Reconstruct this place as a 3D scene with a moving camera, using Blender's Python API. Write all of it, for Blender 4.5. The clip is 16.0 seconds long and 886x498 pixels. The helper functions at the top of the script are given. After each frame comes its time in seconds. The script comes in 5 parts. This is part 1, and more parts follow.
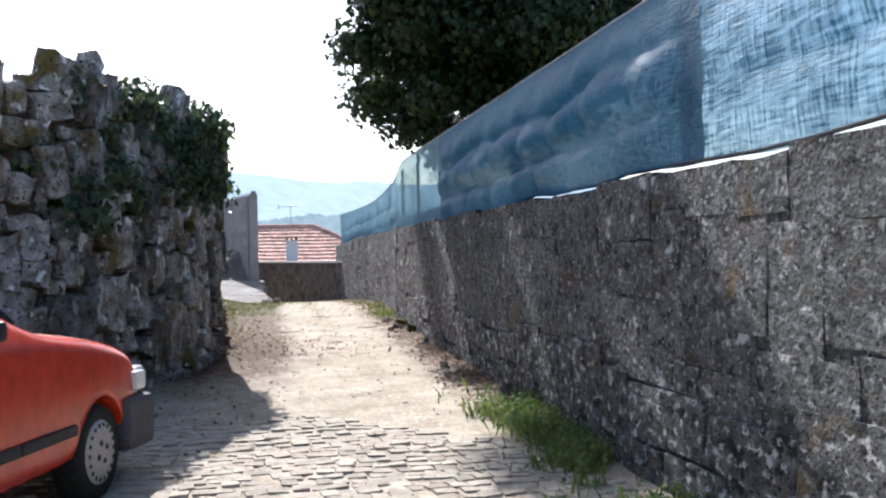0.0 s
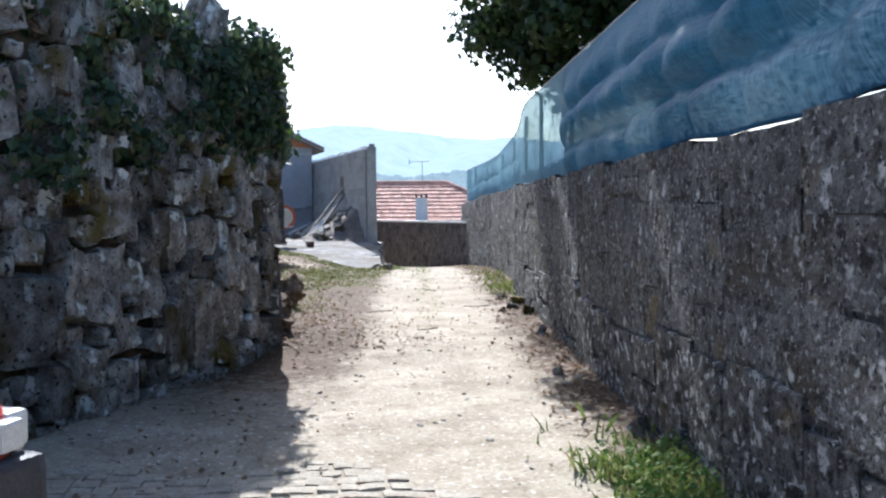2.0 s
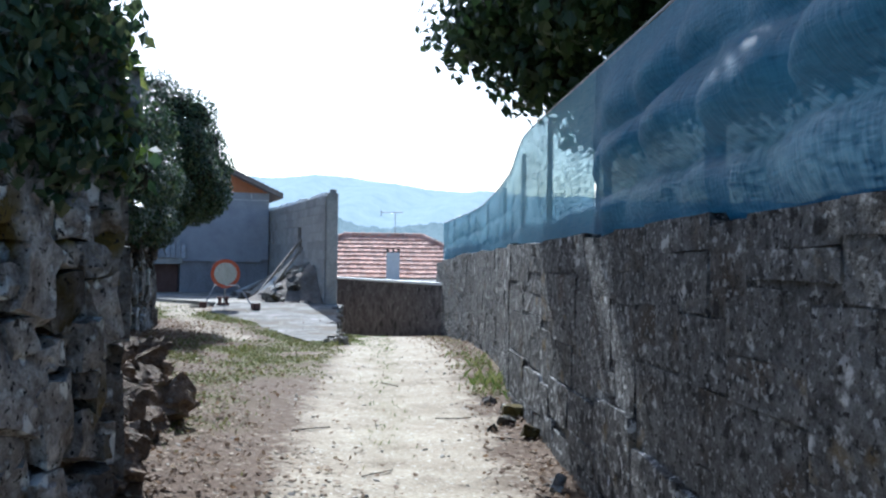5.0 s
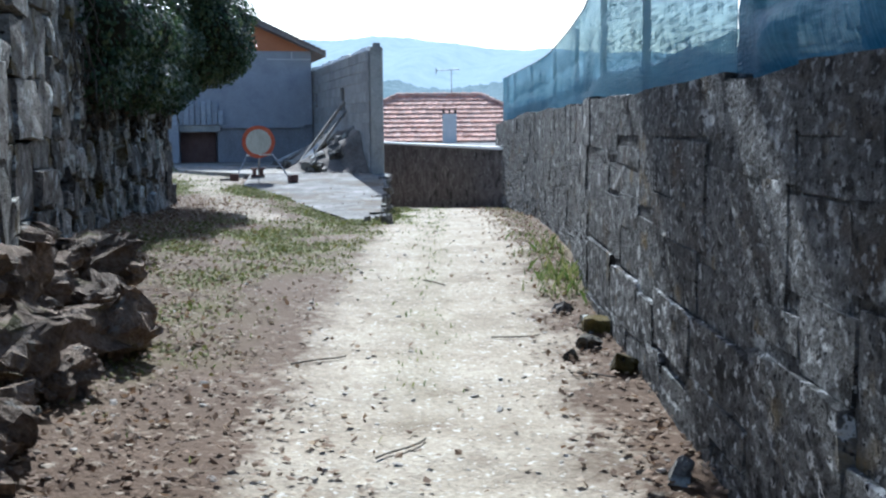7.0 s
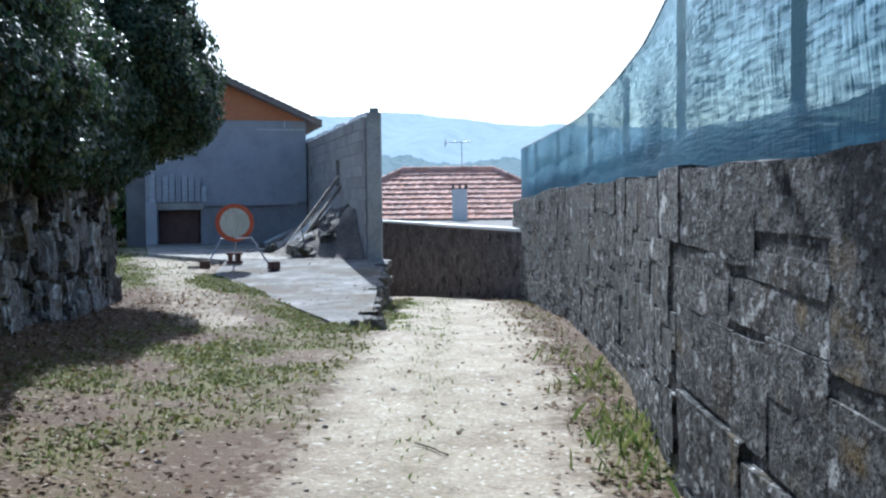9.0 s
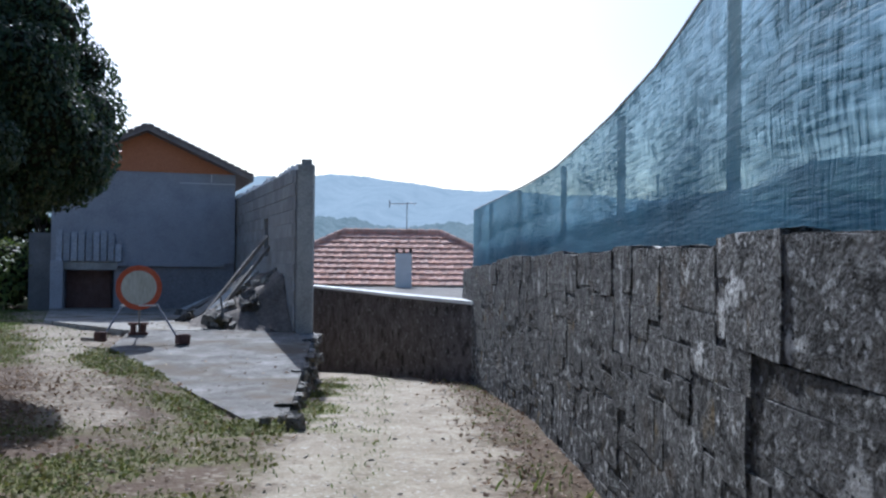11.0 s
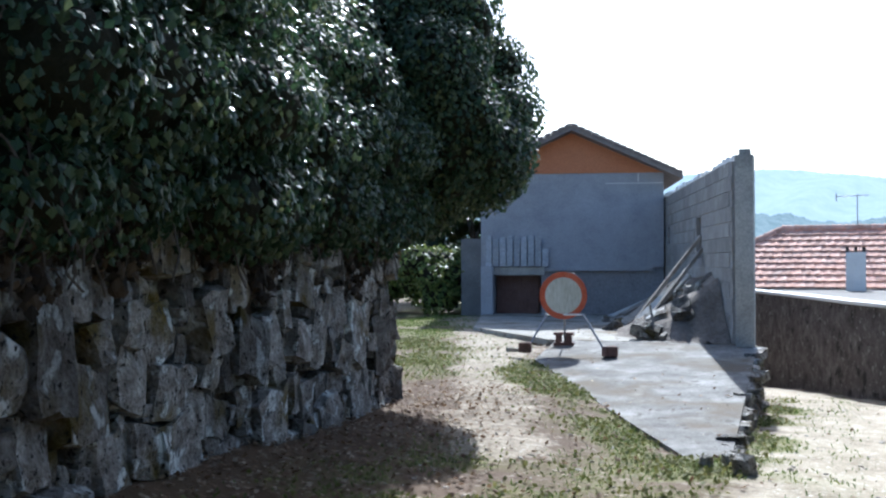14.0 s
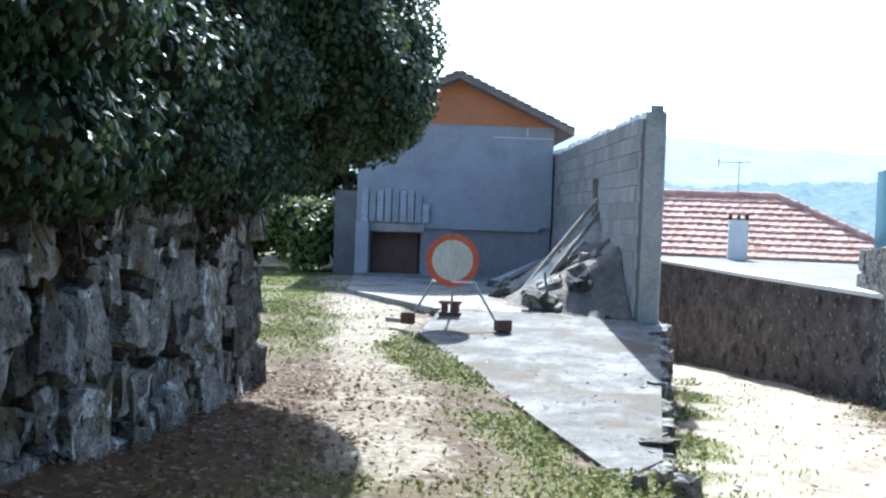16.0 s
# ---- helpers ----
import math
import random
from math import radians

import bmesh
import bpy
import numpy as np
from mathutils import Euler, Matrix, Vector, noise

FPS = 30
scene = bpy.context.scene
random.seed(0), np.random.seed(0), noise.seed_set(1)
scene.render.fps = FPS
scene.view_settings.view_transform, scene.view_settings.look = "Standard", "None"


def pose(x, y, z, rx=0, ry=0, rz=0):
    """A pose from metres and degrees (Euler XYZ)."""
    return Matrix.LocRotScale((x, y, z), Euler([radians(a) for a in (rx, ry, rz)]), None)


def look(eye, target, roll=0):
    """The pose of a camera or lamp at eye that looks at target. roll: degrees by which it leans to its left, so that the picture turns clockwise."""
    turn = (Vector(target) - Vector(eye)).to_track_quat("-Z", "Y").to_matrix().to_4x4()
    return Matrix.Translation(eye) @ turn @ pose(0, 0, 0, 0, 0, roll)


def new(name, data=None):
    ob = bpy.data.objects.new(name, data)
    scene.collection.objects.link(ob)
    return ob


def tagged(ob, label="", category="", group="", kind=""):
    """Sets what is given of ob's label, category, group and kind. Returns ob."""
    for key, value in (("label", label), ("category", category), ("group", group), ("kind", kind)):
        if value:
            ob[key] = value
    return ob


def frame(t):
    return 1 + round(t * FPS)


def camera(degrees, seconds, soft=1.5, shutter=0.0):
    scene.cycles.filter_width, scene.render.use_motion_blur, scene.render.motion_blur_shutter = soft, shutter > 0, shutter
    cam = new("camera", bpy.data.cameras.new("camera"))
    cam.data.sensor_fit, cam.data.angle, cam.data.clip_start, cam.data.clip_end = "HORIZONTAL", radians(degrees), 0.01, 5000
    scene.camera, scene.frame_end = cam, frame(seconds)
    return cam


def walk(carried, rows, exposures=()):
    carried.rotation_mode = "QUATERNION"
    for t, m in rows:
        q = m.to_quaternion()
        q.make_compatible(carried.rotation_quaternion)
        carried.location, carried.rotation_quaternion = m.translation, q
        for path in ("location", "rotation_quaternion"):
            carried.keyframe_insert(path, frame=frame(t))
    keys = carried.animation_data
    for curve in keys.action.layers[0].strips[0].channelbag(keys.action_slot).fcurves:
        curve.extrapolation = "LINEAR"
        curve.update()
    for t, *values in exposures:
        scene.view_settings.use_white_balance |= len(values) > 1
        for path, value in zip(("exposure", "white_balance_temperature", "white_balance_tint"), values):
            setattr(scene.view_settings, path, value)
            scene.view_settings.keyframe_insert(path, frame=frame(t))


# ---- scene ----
# ---------------------------------------------------------------- camera
cam = camera(47.0, 16.0, soft=2.3)
# seconds, x, y, z, yaw, pitch, roll
PATH = [
    (0.0, 0.000, 0.000, 1.287, -10.33, 0.25, 1.03),
    (0.5, 0.149, 0.670, 1.276, -8.68, -0.47, 1.31),
    (1.0, 0.387, 1.391, 1.273, -7.12, -3.15, 1.09),
    (1.5, 0.519, 2.143, 1.313, -5.65, 0.38, -1.18),
    (2.0, 0.767, 2.814, 1.361, -2.12, -2.06, 0.41),
    (2.5, 0.843, 3.553, 1.375, -1.23, -3.44, 0.18),
    (3.0, 0.905, 4.124, 1.357, -2.72, -0.22, -1.71),
    (3.5, 0.988, 4.849, 1.424, -0.67, 0.88, -3.18),
    (4.0, 0.999, 5.546, 1.480, -2.53, 1.67, -0.47),
    (6.5, 1.108, 8.484, 1.539, -4.59, -4.66, -2.13),
    (7.0, 1.198, 9.196, 1.542, 0.02, -6.90, 0.48),
    (7.5, 1.163, 9.929, 1.545, -2.02, -6.32, -0.43),
    (8.0, 1.223, 10.709, 1.552, 0.06, -3.92, 1.25),
    (10.5, 1.263, 13.879, 1.652, 0.01, -1.54, -0.76),
    (11.0, 1.278, 14.322, 1.641, -2.46, 0.85, -0.68),
    (11.5, 1.298, 14.705, 1.698, -0.78, -1.19, -1.30),
    (12.0, 1.389, 14.906, 1.707, 8.37, -1.08, -0.97),
    (12.5, 1.441, 14.993, 1.704, 15.46, -1.57, 0.37),
    (13.0, 1.431, 14.960, 1.681, 17.84, 0.41, 0.30),
    (13.5, 1.324, 14.936, 1.687, 20.23, 0.93, 0.56),
    (14.0, 1.050, 15.650, 1.700, 21.31, 0.76, 0.18),
    (14.5, 0.680, 16.820, 1.790, 23.60, 0.06, -0.22),
    (15.0, 0.320, 17.690, 1.820, 23.95, -0.76, -1.37),
    (15.5, 0.350, 17.690, 1.820, 20.40, -1.44, -1.36),
    (16.0, 0.400, 17.100, 1.780, 13.91, -1.89, -2.07),
]
walk(cam, [(t, pose(x, y, z, 90 + pitch, roll, yaw)) for t, x, y, z, yaw, pitch, roll in PATH],
     exposures=[(0.0, 1.05, 5820, 15), (2.0, 1.05, 5520, 12), (3.0, 1.0, 5420, 10), (4.0, 0.8, 5320, 9), (7.0, 0.8, 5170, 7), (10.5, 0.4, 5170, 10), (11.5, -0.05, 5370, 15), (12.5, 0.05, 5470, 16), (13.0, 0.45, 5470, 13), (13.5, 0.8, 5420, 10), (14.5, 1.35, 5220, 7), (15.0, 1.85, 5170, 5), (15.5, 1.85, 5170, 5), (16.0, 1.45, 5320, 6)])

# ---------------------------------------------------------------- light
SUN_ELEV, SUN_AZ = 39.0, -7.5  # degrees above the horizon; degrees right of +y
world = bpy.data.worlds.new("world")
scene.world = world
world.use_nodes = True
wn = world.node_tree.nodes
sky = wn.new("ShaderNodeTexSky")
sky.sky_type = "NISHITA"
sky.sun_disc = False
sky.sun_elevation = radians(SUN_ELEV)
sky.sun_rotation = radians(SUN_AZ)
sky.dust_density = 2.0
sky.air_density = 1.0
world.node_tree.links.new(sky.outputs[0], wn["Background"].inputs[0])
wn["Background"].inputs[1].default_value = 0.11
sun_data = bpy.data.lights.new("sun", "SUN")
sun_data.energy = 5.0
sun_data.angle = radians(0.6)
sun_data.color = (1.0, 0.95, 0.86)
sun = new("sun", sun_data)
se, sa = radians(SUN_ELEV), radians(SUN_AZ)
sun.matrix_world = look((0, 0, 30), Vector((0, 0, 30)) - Vector((math.sin(sa) * math.cos(se), math.cos(sa) * math.cos(se), math.sin(se))))


# ---------------------------------------------------------------- materials
def material(name, colors, scale=6.0, rough=0.85, bump=0.3, fine=60.0, vary=0.25, metal=0.0, spots=None, stain=None, bump_dist=0.02, spec=0.12, streak=1.0):
    """A rough natural surface: colours over noise at two scales, relief, and a random shift per object."""
    m = bpy.data.materials.new(name)
    m.use_nodes = True
    nt = m.node_tree
    n, l = nt.nodes, nt.links
    b = n["Principled BSDF"]
    b.inputs["Roughness"].default_value = rough
    b.inputs["Metallic"].default_value = metal
    b.inputs["Specular IOR Level"].default_value = spec
    geo = n.new("ShaderNodeNewGeometry")
    info = n.new("ShaderNodeObjectInfo")
    mapping = n.new("ShaderNodeMapping")
    mapping.inputs["Scale"].default_value = (1, 1, 1 / streak)
    shift = n.new("ShaderNodeVectorMath")
    shift.operation = "SCALE"
    comb = n.new("ShaderNodeCombineXYZ")
    for k in range(3):
        l.new(info.outputs["Random"], comb.inputs[k])
    l.new(comb.outputs[0], shift.inputs[0])
    shift.inputs["Scale"].default_value = 17.0
    add = n.new("ShaderNodeVectorMath")
    l.new(geo.outputs["Position"], mapping.inputs["Vector"])
    l.new(mapping.outputs[0], add.inputs[0])
    l.new(shift.outputs[0], add.inputs[1])
    big = n.new("ShaderNodeTexNoise")
    big.inputs["Scale"].default_value = scale
    big.inputs["Detail"].default_value = 8.0
    big.inputs["Roughness"].default_value = 0.65
    l.new(add.outputs[0], big.inputs["Vector"])
    ramp = n.new("ShaderNodeValToRGB")
    els = ramp.color_ramp.elements
    while len(els) < len(colors):
        els.new(0.5)
    for k, c in enumerate(colors):
        els[k].position = 0.3 + 0.4 * k / max(1, len(colors) - 1)
        els[k].color = (*c, 1)
    l.new(big.outputs["Fac"], ramp.inputs[0])
    small = n.new("ShaderNodeTexNoise")
    small.inputs["Scale"].default_value = fine
    small.inputs["Detail"].default_value = 4.0
    l.new(add.outputs[0], small.inputs["Vector"])
    mul = n.new("ShaderNodeMix")
    mul.data_type, mul.blend_type = "RGBA", "OVERLAY"
    mul.inputs[0].default_value = 0.55
    l.new(ramp.outputs[0], mul.inputs[6])
    l.new(small.outputs["Fac"], mul.inputs[7])
    last = mul.outputs[2]
    for c, s, lo, hi in (spots or ()):
        sp = n.new("ShaderNodeTexNoise")
        sp.inputs["Scale"].default_value = s
        sp.inputs["Detail"].default_value = 5.0
        l.new(add.outputs[0], sp.inputs["Vector"])
        sr = n.new("ShaderNodeMapRange")
        sr.inputs["From Min"].default_value, sr.inputs["From Max"].default_value = lo, hi
        l.new(sp.outputs["Fac"], sr.inputs["Value"])
        mx = n.new("ShaderNodeMix")
        mx.data_type = "RGBA"
        l.new(sr.outputs[0], mx.inputs[0])
        l.new(last, mx.inputs[6])
        mx.inputs[7].default_value = (*c, 1)
        last = mx.outputs[2]
    if vary:
        hsv = n.new("ShaderNodeHueSaturation")
        vr = n.new("ShaderNodeMapRange")
        vr.inputs["To Min"].default_value, vr.inputs["To Max"].default_value = 1 - vary, 1 + vary
        l.new(info.outputs["Random"], vr.inputs["Value"])
        l.new(vr.outputs[0], hsv.inputs["Value"])
        l.new(last, hsv.inputs["Color"])
        last = hsv.outputs[0]
    l.new(last, b.inputs["Base Color"])
    if bump:
        sm = n.new("ShaderNodeMath")
        sm.operation = "MULTIPLY_ADD"
        sm.inputs[1].default_value = 0.4
        l.new(small.outputs["Fac"], sm.inputs[0])
        l.new(big.outputs["Fac"], sm.inputs[2])
        bp = n.new("ShaderNodeBump")
        bp.inputs["Strength"].default_value = bump
        bp.inputs["Distance"].default_value = bump_dist
        l.new(sm.outputs[0], bp.inputs["Height"])
        l.new(bp.outputs[0], b.inputs["Normal"])
    return m


def leaf_material(name, c1, c2, c3, gloss=0.35):
    m = bpy.data.materials.new(name)
    m.use_nodes = True
    n, l = m.node_tree.nodes, m.node_tree.links
    b = n["Principled BSDF"]
    geo = n.new("ShaderNodeNewGeometry")
    ramp = n.new("ShaderNodeValToRGB")
    els = ramp.color_ramp.elements
    els.new(0.6)
    els[0].color, els[1].color, els[2].color = (*c1, 1), (*c2, 1), (*c3, 1)
    els[2].position = 1.0
    l.new(geo.outputs["Random Per Island"], ramp.inputs[0])
    l.new(ramp.outputs[0], b.inputs["Base Color"])
    b.inputs["Roughness"].default_value = gloss
    b.inputs["Specular IOR Level"].default_value = 0.32
    tr = n.new("ShaderNodeBsdfTranslucent")
    l.new(ramp.outputs[0], tr.inputs[0])
    mix = n.new("ShaderNodeMixShader")
    mix.inputs[0].default_value = 0.3
    l.new(b.outputs[0], mix.inputs[1])
    l.new(tr.outputs[0], mix.inputs[2])
    l.new(mix.outputs[0], n["Material Output"].inputs[0])
    return m


M_GRANITE = material("granite", [(0.04, 0.039, 0.037), (0.112, 0.11, 0.104), (0.21, 0.207, 0.198)], scale=9, fine=40, bump=1.0, vary=0.2, streak=0.72,
                     spots=[((0.075, 0.06, 0.045), 2.0, 0.55, 0.7), ((0.022, 0.022, 0.021), 8.0, 0.56, 0.64), ((0.31, 0.31, 0.3), 21.0, 0.57, 0.64), ((0.5, 0.5, 0.48), 4.6, 0.63, 0.69), ((0.17, 0.125, 0.06), 2.6, 0.62, 0.74), ((0.02, 0.02, 0.02), 28.0, 0.59, 0.65)], bump_dist=0.06)
M_GRANITE_LOW = material("flecked_granite", [(0.04, 0.039, 0.037), (0.115, 0.112, 0.106), (0.22, 0.217, 0.207)], scale=9, fine=40, bump=1.0, vary=0.2, streak=0.72,
                         spots=[((0.022, 0.022, 0.021), 7.0, 0.54, 0.62), ((0.5, 0.5, 0.485), 13.0, 0.56, 0.61), ((0.17, 0.13, 0.07), 2.6, 0.6, 0.74), ((0.02, 0.02, 0.02), 26.0, 0.57, 0.63)], bump_dist=0.06)
M_MORTAR = material("mortar", [(0.03, 0.029, 0.027), (0.085, 0.083, 0.078), (0.17, 0.167, 0.16)], scale=9, fine=40, bump=1.0, vary=0, streak=0.72, spots=[((0.33, 0.33, 0.315), 17.0, 0.58, 0.65), ((0.018, 0.018, 0.017), 24.0, 0.57, 0.64)], bump_dist=0.07)
M_FIELDSTONE = material("fieldstone", [(0.07, 0.056, 0.045), (0.21, 0.192, 0.168), (0.42, 0.405, 0.37)], scale=7, fine=42, bump=1.0, vary=0.5,
                        spots=[((0.1, 0.075, 0.022), 2.0, 0.55, 0.66), ((0.02, 0.018, 0.016), 6.0, 0.55, 0.66), ((0.52, 0.53, 0.5), 6.0, 0.58, 0.65), ((0.02, 0.02, 0.018), 26.0, 0.6, 0.66)], bump_dist=0.06)
M_BANKROCK = material("bank_rock", [(0.075, 0.052, 0.036), (0.19, 0.14, 0.1), (0.3, 0.245, 0.195)], scale=9, fine=50, bump=1.0, vary=0.3, bump_dist=0.06, spots=[((0.1, 0.09, 0.03), 4.0, 0.6, 0.7), ((0.24, 0.22, 0.19), 11.0, 0.63, 0.7)])
M_EARTH = material("earth", [(0.06, 0.045, 0.03), (0.14, 0.1, 0.07)], scale=5, fine=40, bump=0.8, vary=0)
M_CONCRETE = material("concrete", [(0.3, 0.29, 0.27), (0.45, 0.44, 0.41), (0.55, 0.54, 0.5)], scale=2.5, fine=50, bump=0.25, vary=0.08)
M_RENDER = material("grey_render", [(0.3, 0.31, 0.34), (0.37, 0.38, 0.41), (0.42, 0.43, 0.46)], scale=1.5, fine=60, bump=0.2, vary=0.05)
M_BLOCK = material("concrete_block", [(0.25, 0.24, 0.23), (0.36, 0.35, 0.33)], scale=4, fine=70, bump=0.4, vary=0.15)
M_ORANGE = material("orange_paint", [(0.5, 0.2, 0.1), (0.56, 0.24, 0.13)], scale=2, fine=60, bump=0.15, vary=0.03)
M_TILE = material("roof_tile", [(0.48, 0.25, 0.17), (0.62, 0.37, 0.28), (0.7, 0.51, 0.42)], scale=3, fine=40, bump=0.4, vary=0.22)
M_WHITE = material("white_paint", [(0.7, 0.7, 0.68), (0.82, 0.82, 0.8)], scale=4, fine=50, bump=0.15, vary=0.02)
M_RED = material("red_car_paint", [(0.5, 0.035, 0.012), (0.56, 0.045, 0.016)], scale=2, fine=10, bump=0.0, vary=0, rough=0.25, spec=0.6)
M_WOOD = material("weathered_plank", [(0.16, 0.14, 0.12), (0.34, 0.31, 0.27)], scale=5, fine=70, bump=0.4, vary=0.25)


# ---------------------------------------------------------------- mesh tools
def link_mesh(name, bm, mat, smooth=False):
    me = bpy.data.meshes.new(name)
    bm.to_mesh(me)
    bm.free()
    if mat:
        me.materials.append(mat)
    if smooth:
        me.shade_smooth()
    return me


def part(name, bm, mat, parent=None, label="", smooth=False):
    ob = new(name, link_mesh(name, bm, mat, smooth))
    if parent:
        ob.parent = parent
    if label:
        ob["label"] = label
    return ob


def box(bm, lo, hi, bevel=0.0, m=None):
    r = bmesh.ops.create_cube(bm, size=1.0)
    vs = r["verts"]
    s = [hi[k] - lo[k] for k in range(3)]
    c = [(hi[k] + lo[k]) / 2 for k in range(3)]
    for v in vs:
        v.co = Vector([v.co[k] * s[k] + c[k] for k in range(3)])
    if bevel:
        es = {e for v in vs for e in v.link_edges}
        out = bmesh.ops.bevel(bm, geom=list(es), offset=bevel, segments=2, affect="EDGES", profile=0.6)
        vs = list({v for f in out["faces"] for v in f.verts} | {v for v in vs if v.is_valid})
    if m is not None:
        for v in vs:
            v.co = m @ v.co
    return vs


def tube(bm, p, q, r0, r1=None, seg=10, cap=True):
    p, q = Vector(p), Vector(q)
    d = q - p
    r1 = r0 if r1 is None else r1
    m = Matrix.Translation((p + q) / 2) @ d.to_track_quat("Z", "Y").to_matrix().to_4x4()
    bmesh.ops.create_cone(bm, cap_ends=cap, segments=seg, radius1=r0, radius2=r1, depth=d.length, matrix=m)


def mesh_from(name, verts, faces, mat, smooth=False):
    me = bpy.data.meshes.new(name)
    me.from_pydata(verts, [], faces)
    me.materials.append(mat)
    if smooth:
        me.shade_smooth()
    me.update()
    return me


def empty(name, at=(0, 0, 0), rz=0.0):
    ob = new(name)
    ob.matrix_world = pose(*at, 0, 0, rz)
    return ob


# ---------------------------------------------------------------- plan
LEFT_WALL = [(-6.5, 6.3), (-3.4, 7.6), (-1.62, 9.2), (-0.5, 12.3), (-1.1, 13.7), (-1.55, 15.3), (-2.4, 19.6), (-2.95, 24.4)]
RIGHT_X, RIGHT_END = 2.4, 29.5
LEDGE = [(2.35, 28.3), (1.05, 31.8), (0.65, 33.2), (-0.95, 38.0), (-2.6, 46.0)]
PILLAR = Vector((-0.1, 29.2))
HOUSE_N = Vector((-0.264, 0.9645))
HOUSE_U = Vector((-0.9645, -0.264))
HOUSE_C = Vector((-2.5, 36.5))


def sstep(a, b, x):
    t = np.clip((x - a) / (b - a), 0, 1)
    return t * t * (3 - 2 * t)


def poly_dist(x, y, pts):
    """Signed distance to a polyline: positive on its right side, walking along it."""
    best = np.full(np.shape(x), 1e9)
    side = np.zeros(np.shape(x))
    for (ax, ay), (bx, by) in zip(pts, pts[1:]):
        dx, dy = bx - ax, by - ay
        t = np.clip(((x - ax) * dx + (y - ay) * dy) / (dx * dx + dy * dy), 0, 1)
        d = np.hypot(x - ax - t * dx, y - ay - t * dy)
        s = (x - ax) * dy - (y - ay) * dx
        side = np.where(d < best - 1e-9, np.sign(s), side)
        best = np.minimum(best, d)
    return best * side


def wave(x, y, k):
    return (np.sin(x * 1.7 * k + 1.3 * np.sin(y * 1.1 * k)) + np.sin(y * 2.3 * k + 1.7 * np.sin(x * 0.9 * k + 2.0))) * 0.5


TRACK = [(-1.35, 22.8), (-2.1, 24.9), (-3.0, 28), (-4.6, 32), (-6.2, 36)]
LANE = [(0.8, -5), (0.95, 5), (1.1, 14), (1.2, 20), (1.25, 24), (1.25, 28), (0.3, 33), (-1.5, 40)]


def bare(x, y):
    """Where feet and wheels keep the ground bare, 0 to 1."""
    wob = 0.14 * wave(x, y, 2.7) + 0.08 * wave(x + 2, y, 7.0)
    d1 = np.abs(poly_dist(x, y, LANE)) + wob
    d2 = np.abs(poly_dist(x, y, TRACK)) + wob * 0.7
    return np.maximum(1 - sstep(0.6, 1.15, d1), 0.8 * (1 - sstep(0.25, 0.7, d2)))


RAMP = [(0.02, 23.45), (0.26, 23.9), (0.05, 29.3), (-2.6, 29.3), (-2.45, 27.7), (-1.2, 25.5)]
COURT = [(-0.1, 29.3), (-2.6, 38.2), (-5.9, 35.7), (-4.6, 31.5), (-2.7, 29.3)]


def ramp_z(y):
    return np.interp(y, [23.4, 29.3, 40], [0.19, 0.63, 0.63])


def inside(x, y, poly):
    hit = np.zeros(np.shape(x), bool)
    for (ax, ay), (bx, by) in zip(poly, poly[1:] + poly[:1]):
        cross = ((ay > y) != (by > y)) & (x < (bx - ax) * (y - ay) / (by - ay + 1e-12) + ax)
        hit ^= cross
    return hit


def ground_z(x, y):
    x, y = np.asarray(x, float), np.asarray(y, float)
    up = 0.0273 * (np.clip(y, -30, 31.2) - 10)
    q = np.maximum(y - 20, 0)
    lane = np.where(q < 16, 0.273 - 0.0065 * q ** 1.8, 0.273 - 0.0065 * 16 ** 1.8 - 0.09 * np.minimum(q - 16, 60))
    lane = np.where(y < 20, up, lane)
    edge = np.interp(y, [0, 20, 23.7, 29.2, 38.7, 60], [0.3, 0.1, -0.12, -0.12, -2.7, -8.0])
    wide = np.interp(y, [20, 23, 25, 27.7, 29.2, 31], [2.5, 1.4, 1.3, 2.0, 1.5, 0.3])
    z = lane + (up - lane) * (1 - sstep(-0.1, 1, (x - edge + wide) / wide))
    d = poly_dist(x, y, LEFT_WALL)
    near = np.exp(-np.maximum(np.abs(d) - 0.1, 0) * 1.6) * (d > -0.8) * sstep(11.5, 13.5, y) * (1 - sstep(19, 24.5, y))
    z = z + 0.34 * near
    back = (d < -0.25) & (y > 13.0) & (y < 24.4)
    z = np.where(back, np.maximum(z, 1.2), z)
    z = z + 0.012 * wave(x, y, 2.1) + 0.006 * wave(x + 3, y - 2, 6.0)
    z = np.where(inside(x, y, RAMP), ramp_z(y) - 0.05, z)
    z = np.where(inside(x, y, COURT), 0.58, z)
    far = np.hypot(x, y - 15)
    z = z - 8.0 * sstep(60, 200, far)
    return z


def gz(x, y):
    return float(ground_z(x, y))
rng = np.random.default_rng(7)


# ---------------------------------------------------------------- ground sheet
def axis(lo, hi, step, far):
    inner = np.arange(lo, hi + step / 2, step)
    out = np.array([0.8, 2, 4, 9, 18, 36, 80, 180, 420, 1000, far])
    return np.concatenate([lo - out[::-1], inner, hi + out])


